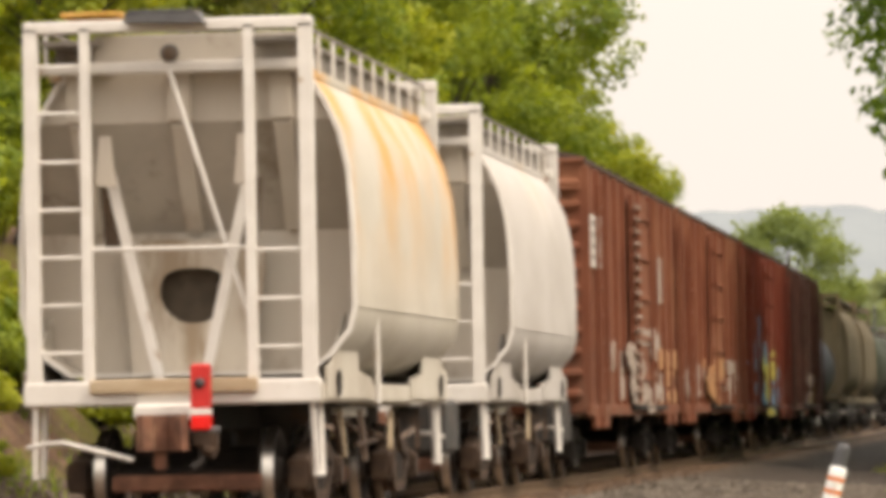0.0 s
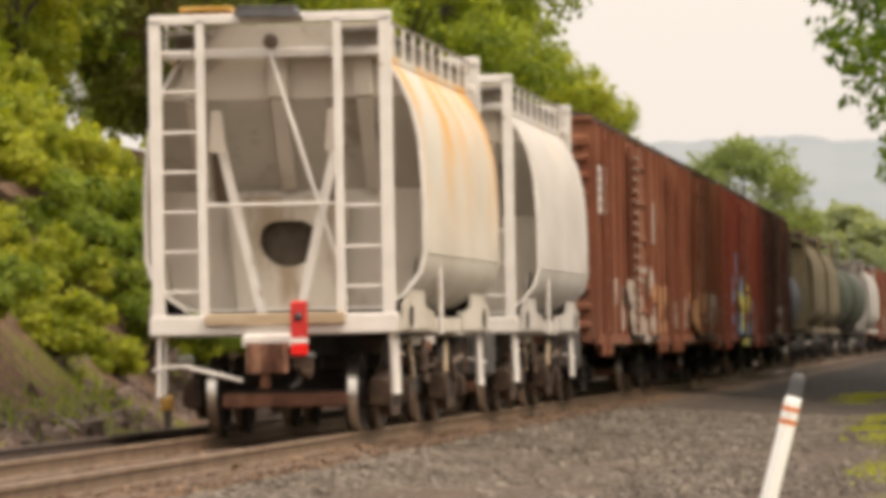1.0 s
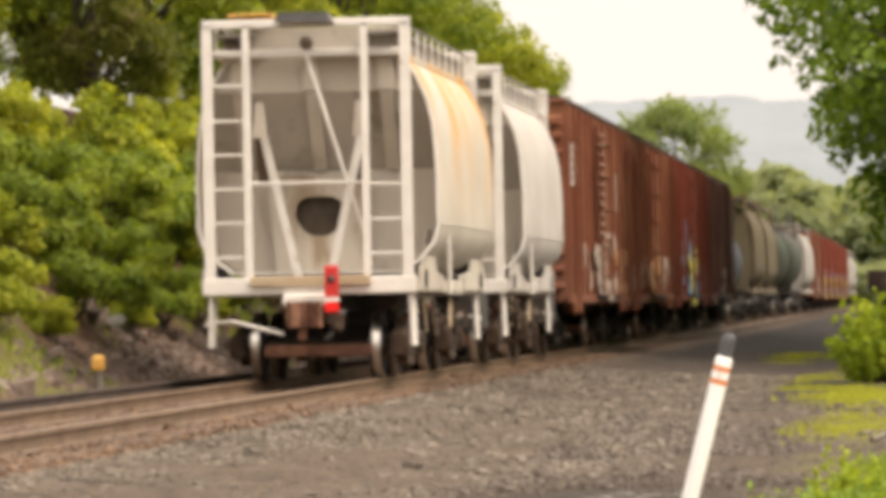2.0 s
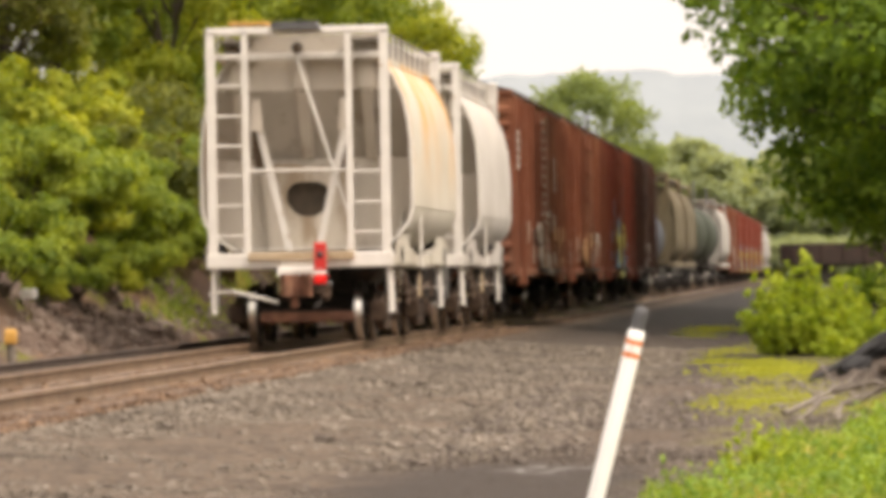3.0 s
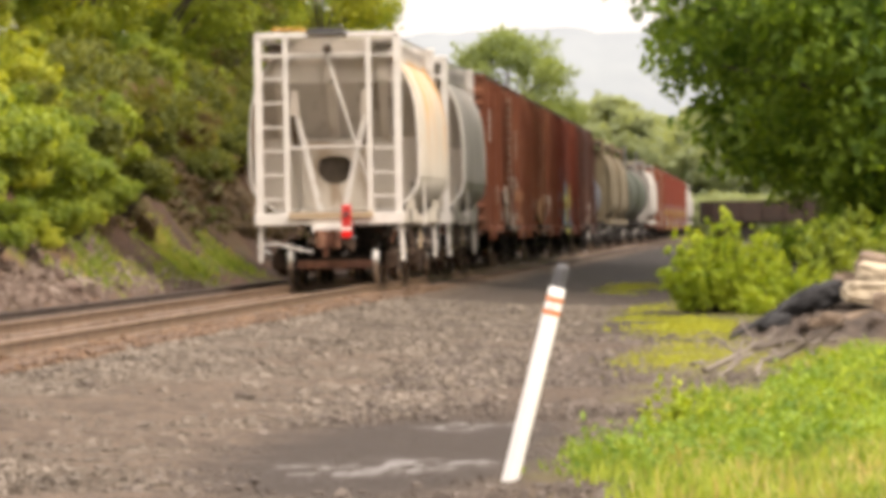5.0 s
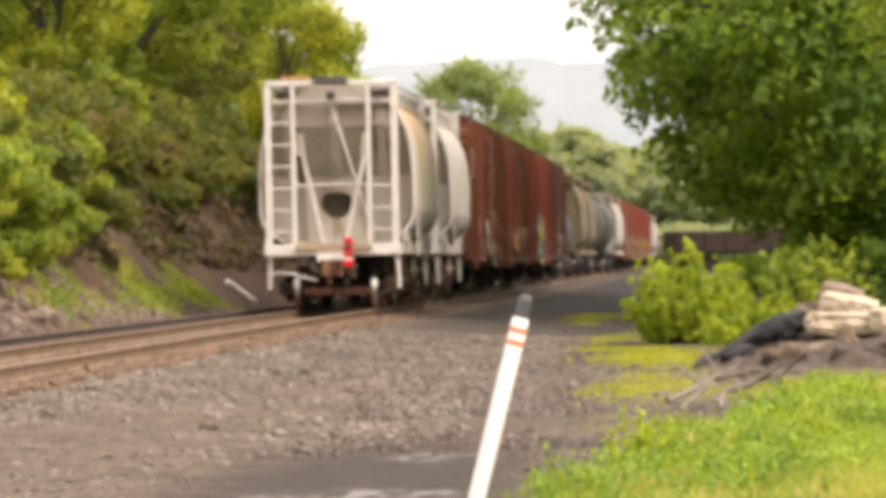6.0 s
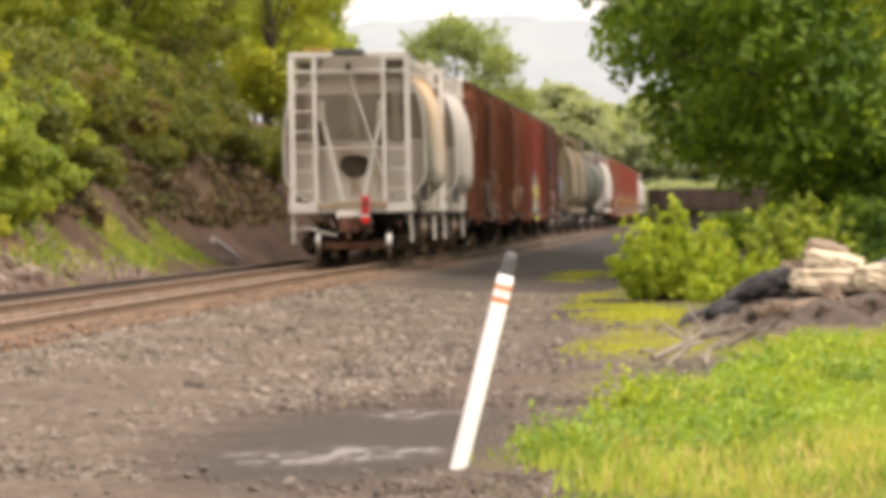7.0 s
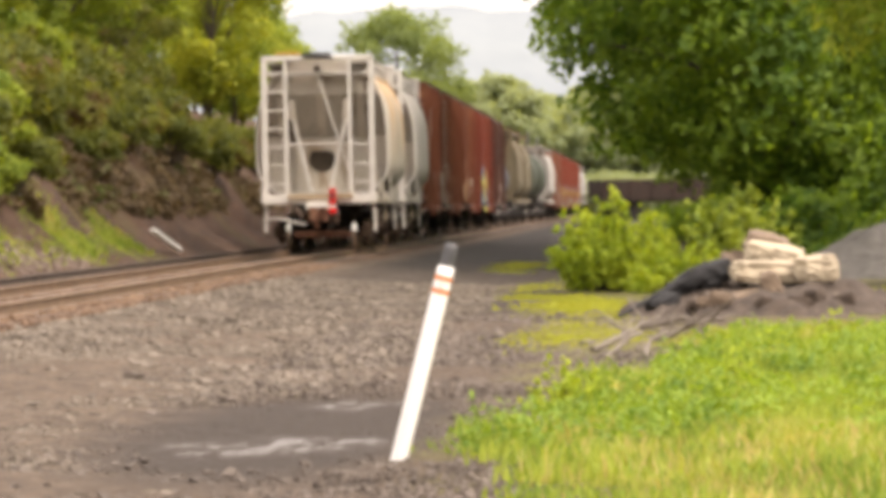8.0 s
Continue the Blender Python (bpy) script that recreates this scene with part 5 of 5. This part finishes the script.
def verge_place(r):
    """Grass beside the lane: thick close to the marker, thinning out towards the rocks."""
    y = r.uniform(19.5, 43)
    edge = np.interp(y, [19.5, 22.5, 24.2, 25.6, 27, 29, 33, 35, 37, 40, 43], [-0.4, -0.75, -0.85, -1.25, -1.15, -0.75, -0.6, -0.2, 0.1, 0.4, 0.9])
    x = edge + abs(r.normal()) * 0.25 + r.uniform(0, 1) ** 1.1 * 5.0
    if y > 38 and noise.noise(Vector((x * 0.9, y * 0.4, 7))) < -0.1:
        return None
    if x < edge + 0.2 and r.uniform() < 0.5:
        return None
    if noise.noise(Vector((x * 1.1, y * 0.55, 12))) < (-0.36 if y < 29 else -0.45):
        return None
    tall = 0.55 + 0.75 * np.interp(y, [20, 29, 33, 40, 50], [0.45, 0.5, 1.0, 1.0, 0.35]) * max(0.05, 0.55 + 0.9 * noise.noise(Vector((x * 0.8, y * 0.5, 2))) + 0.9 * noise.noise(Vector((x * 2.6, y * 0.9, 5))))
    return x, y, tall


def moss_place(r):
    spots = ((-0.95, 48.5, 0.5, 5.0), (-0.5, 48.0, 0.5, 4.0), (-0.6, 56.5, 0.8, 4.5), (-1.75, 74, 0.5, 9), (-1.1, 66, 0.6, 6), (1.5, 47.5, 1.5, 3.0),
             (3.5, 63, 0.7, 6), (-2.9, 104, 0.5, 9), (0.3, 45.5, 0.9, 2.5), (-0.9, 61, 0.7, 5), (-0.95, 48.5, 0.45, 5.0))
    cx, cy, rx, ry = spots[r.integers(0, len(spots))]
    return cx + r.normal() * rx * 0.45, cy + r.normal() * ry * 0.45, r.uniform(0.5, 1.1)


def bank_place(r):
    y = r.uniform(46, 104)
    x = -11.2 - abs(r.normal()) * 0.8
    if noise.noise(Vector((x * 0.3, y * 0.06, 9))) < 0.02:
        return None
    return x, y, r.uniform(0.6, 1.2)


blades("grass", "bright green grass and weeds beside the lane", verge_place, 46000, 0.19, M_GRASS, 61)
blades("ground_cover", "low yellow-green ground cover on the dirt", moss_place, 42000, 0.07, M_MOSS, 62, tuft=0.16, width=0.02)
blades("bank_grass", "tufts of grass on the earth bank", bank_place, 9000, 0.20, M_GRASS, 63, tuft=0.25, width=0.02)

def weed_patch(name, label, mat, count, leaf, place, seed, clump):
    """Countless small leaves of low weeds, joined."""
    r = np.random.default_rng(seed)
    cs = []
    while len(cs) < clump:
        p = place(r)
        if p is not None:
            cs.append((p[0], p[1], float(ground_height(p[0], p[1])) + 0.10 * p[2]))
    rad = r.uniform(0.07, 0.2, len(cs))
    pts, fcs = leaf_cloud(cs, rad, count, leaf, r, 0.8)
    return tagged(new(name, raw_mesh(name, pts, fcs, mat)), label, "weeds", kind="stuff")


def weed_place(r):
    p = verge_place(r)
    if p is None or not 24.8 < p[1] < 46 or noise.noise(Vector((p[0] * 0.8, p[1] * 0.35, 4))) < -0.1:
        return None
    return p[0], p[1], p[2] * 1.3


def straw_place(r):
    p = verge_place(r)
    return p if p is not None and p[1] < 27.5 and p[0] > -0.4 else None


def brush_place(r):
    y = r.uniform(84, 156)
    x = -11.9 - abs(r.normal()) * 2.1
    if noise.noise(Vector((x * 0.5, y * 0.12, 21))) < -0.25:
        return None
    return x, y, r.uniform(0.3, 3.5)


M_BRUSH = foliage("dead_brown_brush", (0.060, 0.040, 0.020), (0.150, 0.105, 0.050), dry=(0.10, 0.125, 0.026), through_light=0.2)
M_STRAW = foliage("pale_seed_heads", (0.34, 0.29, 0.10), (0.58, 0.50, 0.22), through_light=0.3)
M_WEED = foliage("mid_green_weeds", (0.10, 0.19, 0.02), (0.27, 0.38, 0.05), through_light=0.4)
weed_patch("verge_weeds", "mixed leafy green weeds in the grass", M_WEED, 26000, 0.026, weed_place, 91, 620)
weed_patch("bank_brush", "dead brown brush hanging on the earth bank", M_BRUSH, 70000, 0.06, brush_place, 92, 1500)
blades("seed_heads", "thin pale seed heads above the grass", straw_place, 5000, 0.20, M_STRAW, 93, tuft=0.2, width=0.006)

bush_lime = make_shoots(71, 0.98, 1.58, M_LEAF_BUSH, "bright lime-green bush of upright shoots beside the lane")
bush_lime.matrix_basis = pose(-0.62, 72, -0.28, 0, 0, 30)
bush_low = make_shoots(72, 0.85, 0.85, M_LEAF_BUSH, "low lime-green shoots round the bush", 70, 70)
bush_low.matrix_basis = pose(0.35, 70, -0.28)
bush_dark = make_shoots(73, 1.15, 1.55, M_LEAF, "mid-green bush behind the lime one", 100, 80, 0.06)
bush_dark.matrix_basis = pose(1.2, 80, -0.28) @ Matrix.Scale(1.12, 4)
bush_edge = make_bush(74, 1.5, 1.5, M_LEAF_MAPLE, 6000, 0.085, "dark undergrowth at the foot of the maples", 60)
bush_edge.matrix_basis = pose(4.8, 92, -0.3, 0, 0, 0)
for k, (x, y) in enumerate(((3.0, 112), (7.2, 108), (9.0, 112), (8.2, 118), (10.5, 116), (6.4, 122), (5.8, 100), (1.8, 128), (3.4, 140), (6.8, 96), (2.6, 160), (4.0, 87), (5.4, 85), (3.2, 98), (6.8, 88), (8.4, 92))):
    copy_thing(bush_edge, pose(x, y, -0.3, 0, 0, 70 * k) @ Matrix.Scale(1.0 + 0.15 * (k % 3), 4))
weed = make_shoots(75, 0.25, 0.40, M_LEAF_BUSH, "leafy weed at the edge of the grass", 30, 34, 0.024, 0.004)
weed.matrix_basis = pose(-0.60, 30.2, -0.28)
for k, (x, y, s) in enumerate(((-0.42, 30.8, 0.8), (0.5, 38.5, 0.9), (0.9, 37, 0.9), (1.5, 40, 1.1), (0.55, 33.5, 0.9), (2.0, 36, 1.1))):
    copy_thing(weed, pose(x, y, -0.28, 0, 0, 50 * k) @ Matrix.Scale(s, 4))


# ---- loose things beside the line ----
def stones(name, label, count, region, size, mat, seed):
    """Countless broken stones, each a rough eight-cornered lump, joined."""
    r = np.random.default_rng(seed)
    base = np.array([(-1, -1, -1), (1, -1, -1), (1, 1, -1), (-1, 1, -1), (-1, -1, 1), (1, -1, 1), (1, 1, 1), (-1, 1, 1)]) * 0.58
    quad = np.array([(3, 2, 1, 0), (4, 5, 6, 7), (0, 1, 5, 4), (1, 2, 6, 5), (2, 3, 7, 6), (3, 0, 4, 7)])
    p = region(r, count)
    count = len(p)
    s = size * r.lognormal(0, 0.42, count) * np.interp(p[:, 1], [18, 30, 48], [0.82, 0.86, 1.0])
    v = base[None] * r.uniform(0.55, 1.25, (count, 8, 3)) * s[:, None, None]
    a = r.uniform(0, 2 * math.pi, count)
    c, d = np.cos(a)[:, None], np.sin(a)[:, None]
    tilt = r.uniform(-0.6, 0.6, count)[:, None]
    x0, y0, z0 = v[..., 0], v[..., 1], v[..., 2] * 0.75
    y1, z1 = y0 * np.cos(tilt) - z0 * np.sin(tilt), y0 * np.sin(tilt) + z0 * np.cos(tilt)
    X, Y = x0 * c - y1 * d, x0 * d + y1 * c
    zg = ground_height(p[:, 0], p[:, 1])
    V = np.stack([X + p[:, :1], Y + p[:, 1:2], z1 + zg[:, None] + s[:, None] * 0.12], -1).reshape(-1, 3)
    F = (quad[None] + 8 * np.arange(count)[:, None, None]).reshape(-1, 4)
    return tagged(new(name, raw_mesh(name, V, F, mat)), label, "gravel", kind="stuff")


def gravel_region(r, n):
    y = 18.5 + 62 * r.uniform(0, 1, n) ** 1.5
    x = -6.22 + 4.0 * r.uniform(0, 1, n) ** 1.25
    damp = ((x + 2.2) / 1.4) ** 2 + ((y - 29) / 7.5) ** 2 < r.uniform(0.5, 1.1, n)
    return np.stack([x, y], -1)[~damp]


def lane_region(r, n):
    y = 18.5 + 40 * r.uniform(0, 1, n) ** 1.3
    x = r.uniform(-3.4, 0.6, n)
    damp = ((x + 2.2) / 1.3) ** 2 + ((y - 29) / 7.0) ** 2 < r.uniform(0.35, 1.1, n)
    return np.stack([x, y], -1)[~damp]


def bed_region(r, n):
    y = 24 + 70 * r.uniform(0, 1, n) ** 1.3
    x = np.where(r.uniform(0, 1, n) < 0.55, r.uniform(-6.9, -6.2, n), r.uniform(-10.3, -7.0, n))
    return np.stack([x, y], -1)


M_BED = surf("rust_dusted_ballast", (0.085, 0.05, 0.029), (0.225, 0.14, 0.085), 2.0, 0.92, bump=0.3, stain=(0.07, 0.05, 0.04), stain_scale=0.9)
M_DIRT = surf("dark_lane_stones", (0.07, 0.056, 0.046), (0.17, 0.14, 0.118), 2.0, 0.92, bump=0.3)
stones("gravel", "loose grey crushed stone sloping off the track", 52000, gravel_region, 0.022, M_STONE, 81)
stones("lane_stones", "small dark stones on the damp dirt lane", 34000, lane_region, 0.02, M_DIRT, 82)
stones("track_ballast", "rust-dusted ballast between and beside the rails", 16000, bed_region, 0.026, M_BED, 83)


def coarse_region(r, n):
    y = 19 + 34 * r.uniform(0, 1, n) ** 1.2
    x = -6.1 + 4.6 * r.uniform(0, 1, n)
    damp = ((x + 2.2) / 1.5) ** 2 + ((y - 29) / 8.0) ** 2 < 1.0
    return np.stack([x, y], -1)[~damp]


stones("coarse_gravel", "scattered larger stones on the gravel", 1500, coarse_region, 0.027, M_STONE, 85)


def rubble_region(r, n):
    return np.stack([-10.7 - abs(r.normal(size=n)) * 0.8, r.uniform(46, 90, n)], -1)


M_RUBBLE = surf("pinkish_bank_rubble", (0.099, 0.062, 0.046), (0.223, 0.174, 0.143), 1.5, 0.92, bump=0.3)
stones("bank_rubble", "pinkish broken rubble at the foot of the bank", 5000, rubble_region, 0.06, M_RUBBLE, 84)


def build_marker():
    """Leaning white tube post with a dark cap and two orange bands."""
    ob = new("marker_post")
    tagged(ob, "leaning white plastic marker post with dark cap and orange bands", "marker post")
    r = 0.045
    part("tube", Shape().lathe([(-0.15, r), (1.00, r), (1.02, r * 0.9), (1.025, 0)], (0, 0, 1), (0, 0, 0), 24), M_MARKER, ob)
    for z in (0.955, 0.885):
        part("orange_band", Shape().lathe([(z - 0.013, r + 0.0015), (z + 0.013, r + 0.0015)], (0, 0, 1), (0, 0, 0), 24), M_BAND, ob)
    part("label_bars", Shape().box((0.0, -r - 0.001, 0.92), (0.03, 0.003, 0.022)), M_SIGN, ob)
    part("cap", Shape().lathe([(0.97, r * 0.86), (1.115, r * 0.84), (1.145, r * 0.62), (1.15, 0)], (0, 0, 1), (0, 0, 0), 24), M_CAP, ob, "charcoal rounded cap")
    ob.matrix_basis = pose(-1.338, 25.0, -0.218, 1, 14.9, 0) @ Matrix.Scale(0.98, 4)
    return ob


build_marker()


def rock(name, label, seed, size, mat, m, cuts=2):
    bm = bmesh.new()
    bmesh.ops.create_cube(bm, size=1.0)
    bmesh.ops.subdivide_edges(bm, edges=bm.edges[:], cuts=6, use_grid_fill=True)
    for v in bm.verts:
        q = v.co.normalized() * 0.62
        v.co = v.co.lerp(q, 0.45)
        v.co += v.co.normalized() * (0.10 * noise.noise(v.co * 2.2 + Vector((seed, 0, 0))) + 0.08 * noise.noise(v.co * 6 + Vector((0, seed, 0))))
        v.co = Vector((v.co.x * size[0], v.co.y * size[1], v.co.z * size[2]))
    me = bpy.data.meshes.new(name)
    bm.to_mesh(me)
    bm.free()
    me.materials.append(mat)
    ob = new(name, me)
    ob.matrix_basis = m
    return tagged(ob, label, "rock", "rocks on the spoil heap")


def heap(name, label, size, mat, m, seed, rough=0.5):
    s, n = Shape(), 60
    pts = []
    for i in range(n + 1):
        for j in range(n + 1):
            u, v = 2 * i / n - 1, 2 * j / n - 1
            d = math.sqrt(u * u + v * v)
            z = max(0.0, 1 - d) ** 0.8
            z *= 1 + 0.5 * noise.noise(Vector((u * 2, v * 2, seed)))
            z += (0.17 * noise.noise(Vector((u * 7, v * 7, seed))) + 0.10 * noise.noise(Vector((u * 17, v * 17, seed)))) * (z > 0) * rough
            pts.append((u * size[0], v * size[1], z * size[2] - 0.06))
    s.add(pts, [(i * (n + 1) + j, (i + 1) * (n + 1) + j, (i + 1) * (n + 1) + j + 1, i * (n + 1) + j + 1) for i in range(n) for j in range(n)], True)
    ob = part(name, s, mat, None)
    ob.matrix_basis = m
    return tagged(ob, label, "spoil heap")


heap("spoil_mound", "dark soil heap with rubble beside the lane", (2.0, 3.6, 0.58), M_SOIL, pose(1.42, 57, -0.25), 3, 1.3)
heap("gravel_mound", "large grey gravel heap under the maples", (2.6, 6, 0.98), M_HEAP, pose(4.3, 82, -0.25), 8)
rock("limestone_block", "pale limestone slab lying on top of the heap", 1, (1.12, 0.6, 0.24), M_ROCK, pose(1.50, 56, 0.23, 3, 3, 8))
rock("limestone_block", "pale squared limestone block at the end of the slab", 2, (0.42, 0.5, 0.30), M_ROCK, pose(1.88, 55.7, 0.27, 0, -8, 20))
rock("limestone_block", "weathered pale block behind the slab", 3, (0.66, 0.5, 0.24), M_ROCK, pose(1.44, 56.8, 0.42, 6, 12, -10))
rock("field_stone", "rounded grey-brown boulder on the crest of the heap", 9, (0.50, 0.4, 0.24), M_ROCK_BROWN, pose(1.36, 57.4, 0.55, 6, 14, -10))
rock("field_stone", "brown stone wedged under the slab", 4, (0.20, 0.3, 0.42), M_ROCK_BROWN, pose(1.37, 55.4, 0.03, 5, -16, 0))
rock("field_stone", "brown stone at the side of the heap", 5, (0.42, 0.4, 0.13), M_ROCK_BROWN, pose(1.02, 55.6, -0.05, 0, -12, 30))
rock("limestone_block", "small pale stone fallen from the heap", 6, (0.42, 0.3, 0.26), M_ROCK, pose(1.88, 55, -0.12, 0, 10, 40))
rock("field_stone", "small brown stone on the dirt", 7, (0.24, 0.2, 0.16), M_ROCK_BROWN, pose(2.3, 55, -0.14, 0, 10, 40))
rock("field_stone", "dark brown stone at the back of the heap", 8, (0.32, 0.4, 0.22), M_ROCK_BROWN, pose(1.02, 57.6, 0.34, 0, 14, 70))

pipe_s = Shape()
pipe_s.rod((-0.42, 55.0, -0.24), (0.10, 55.8, 0.02), 0.02, 0.045, n=10)
pipe_s.rod((0.10, 55.8, 0.02), (0.62, 56.5, 0.30), 0.045, 0.07, n=10)
tagged(part("drain_pipe", pipe_s, M_PIPE, None), "broken black plastic pipe sticking out of the heap", "pipe")
for seed, size, m in ((31, (0.62, 0.4, 0.20), pose(0.28, 56.2, 0.06, 0, -34, 0)), (32, (0.5, 0.5, 0.26), pose(0.66, 56.4, 0.20, 0, -22, 20)),
                      (33, (0.34, 0.3, 0.16), pose(0.10, 55.6, -0.10, 0, -20, 50))):
    rock("dark_clod", "black crumbly clod on the side of the soil heap", seed, size, M_PIPE, m)
clod_rng = random.Random(77)
for k in range(16):
    size = clod_rng.uniform(0.07, 0.17)
    rock("soil_clod", "small clod of soil on the heap", 40 + k, (size * 1.6, size, size * 0.9), clod_rng.choice((M_SOIL, M_ROCK_BROWN, M_SOIL)),
         pose(clod_rng.uniform(0.4, 2.2), clod_rng.uniform(54.2, 55.2), clod_rng.uniform(-0.16, -0.02), 0, clod_rng.uniform(-20, 20), clod_rng.uniform(0, 180)))


def branch(seed, m, length=1.3):
    r = random.Random(seed)
    s = Shape()
    p = Vector((0, 0, 0.03))
    for k in range(6):
        q = p + Vector((length / 6, r.uniform(-0.08, 0.08), r.uniform(-0.03, 0.09)))
        s.rod(p, q, 0.032 - 0.004 * k, 0.028 - 0.004 * k, n=7)
        if k in (1, 2, 4):
            s.rod(p, p + Vector((r.uniform(0.1, 0.35), r.uniform(-0.4, 0.4), r.uniform(0.1, 0.3))), 0.018, 0.006, n=6)
        p = q
    ob = part("fallen_branch", s, M_WOOD, None)
    ob.matrix_basis = m
    return tagged(ob, "dry grey fallen branch on the dirt", "branch")


def bent_branch(bends, twig):
    s = Shape().pipe(bends, 0.022)
    s.pipe(twig, 0.011)
    return tagged(part("fallen_branch", s, M_WOOD, None), "bent bare grey branch arching out of the weeds", "branch")


bent_branch([(-0.63, 41.0, -0.49), (-0.55, 41.3, -0.38), (-0.44, 41.6, -0.28), (-0.3, 41.8, -0.18), (-0.22, 42.0, -0.11), (-0.12, 42.3, -0.08)], [(-0.3, 41.8, -0.18), (-0.23, 41.9, -0.02), (-0.19, 42.0, 0.05)])
bent_branch([(0.15, 41.0, -0.42), (0.04, 41.2, -0.39), (-0.05, 41.4, -0.31), (-0.08, 41.6, -0.22), (-0.04, 41.8, -0.13), (0.11, 42.2, -0.08)], [(-0.08, 41.6, -0.22), (0.03, 41.8, -0.27), (0.13, 42.0, -0.23)])
branch(3, pose(-0.55, 42.5, -0.26, 0, -6, 62), 1.6)
branch(5, pose(-0.15, 47.0, -0.18, 0, 16, -38), 0.9)
branch(9, pose(0.0, 44.5, -0.24, 0, -4, 15), 0.8)

tube = Shape().rod((-11.02, 105.2, 0.66), (-10.62, 107.0, 0.20), 0.055, n=12)
tagged(part("white_pipe", tube, M_MARKER, None), "white pipe lying on the earth bank", "pipe")


for a, b in (((-4.79, 45.2, -0.24), (-4.47, 45.2, -0.235)), ((-2.52, 21.9, -0.29), (-2.41, 21.95, -0.285))):
    stick = part("stick", Shape().rod(a, b, 0.02, 0.012, n=7), M_BARK, None)
    tagged(stick, "short dark stick lying on the gravel", "stick")


def build_switch_stand():
    ob = new("trackside_marker")
    tagged(ob, "small rusty trackside stake with an orange top", "stake")
    part("stake", Shape().rod((0, 0, -0.2), (0, 0, 0.34), 0.05, n=10), M_WOOD, ob)
    part("stake_top", Shape().box((0, 0, 0.40), (0.14, 0.12, 0.20), bevel=0.03), M_ORANGE, ob)
    ob.matrix_basis = pose(-10.19, 58.0, -0.02)
    return ob


build_switch_stand()
rock("scrap_lump", "pale lump of litter on the bank", 12, (0.22, 0.2, 0.14), M_SIGN, pose(-11.33, 66, 0.88))

M_GON = surf("dark_rusty_gondola", (0.016, 0.009, 0.007), (0.036, 0.018, 0.012), 2, 0.85, bump=0.2)
gon = new("gondola_car")
tagged(gon, "rust-brown open gondola wagon standing beyond the bushes", "freight car")
part("gondola_side", Shape().box((0, -1.45, 1.8), (12, 0.1, 1.3), bevel=0.02), M_GON, gon)
part("gondola_side", Shape().box((0, 1.45, 1.8), (12, 0.1, 1.3), bevel=0.02), M_GON, gon)
for x in (-6, 6):
    part("gondola_end", Shape().box((x, 0, 1.8), (0.1, 2.8, 1.3)), M_GON, gon)
part("gondola_floor", Shape().box((0, 0, 1.1), (11.9, 2.8, 0.1)), M_GRIME, gon)
for k in range(9):
    part("side_stake", Shape().box((-5.6 + 1.4 * k, -1.53, 1.8), (0.14, 0.08, 1.25)), M_GON, gon)
for x in (-4.2, 4.2):
    part("bogie", Shape().box((x, 0, 0.5), (1.9, 2.1, 1.1), bevel=0.1), M_GRIME, gon)
gon.matrix_basis = pose(2.2, 300, 0.1, 0, 0, 18)


# ---- sleepers, each its own piece ----
def build_track():
    bed = new("track")
    tagged(bed, "weathered wooden sleepers in rusty ballast", "railway track", kind="structure")
    tie = Shape().box((0, 0, 0), (2.6, 0.23, 0.14), bevel=0.012).mesh("sleeper", [M_TIE])
    r = random.Random(5)
    for k in range(230):
        part("sleeper", tie, None, bed, at=pose(TRACK_X + r.uniform(-0.04, 0.04), 22 + 0.52 * k, RAIL_Z - 0.225 + r.uniform(-0.004, 0.012), 0, 0, r.uniform(-1, 1)))


build_track()


def motions():
    """The train draws away at a steady speed; its wheels turn."""
    for ob, y, z in MOVING:
        x = TRACK_X + (0.33 if ob is dev else 0.0)
        walk(ob, [(k / 2, pose(x, y + SPEED * k / 2, z)) for k in range(17)])
    rate = math.degrees(SPEED / 0.42)
    for w, dy in WHEELS:
        walk(w, [(k / 15, pose(0, dy, 0.42, -rate * k / 15)) for k in range(121)])


motions()
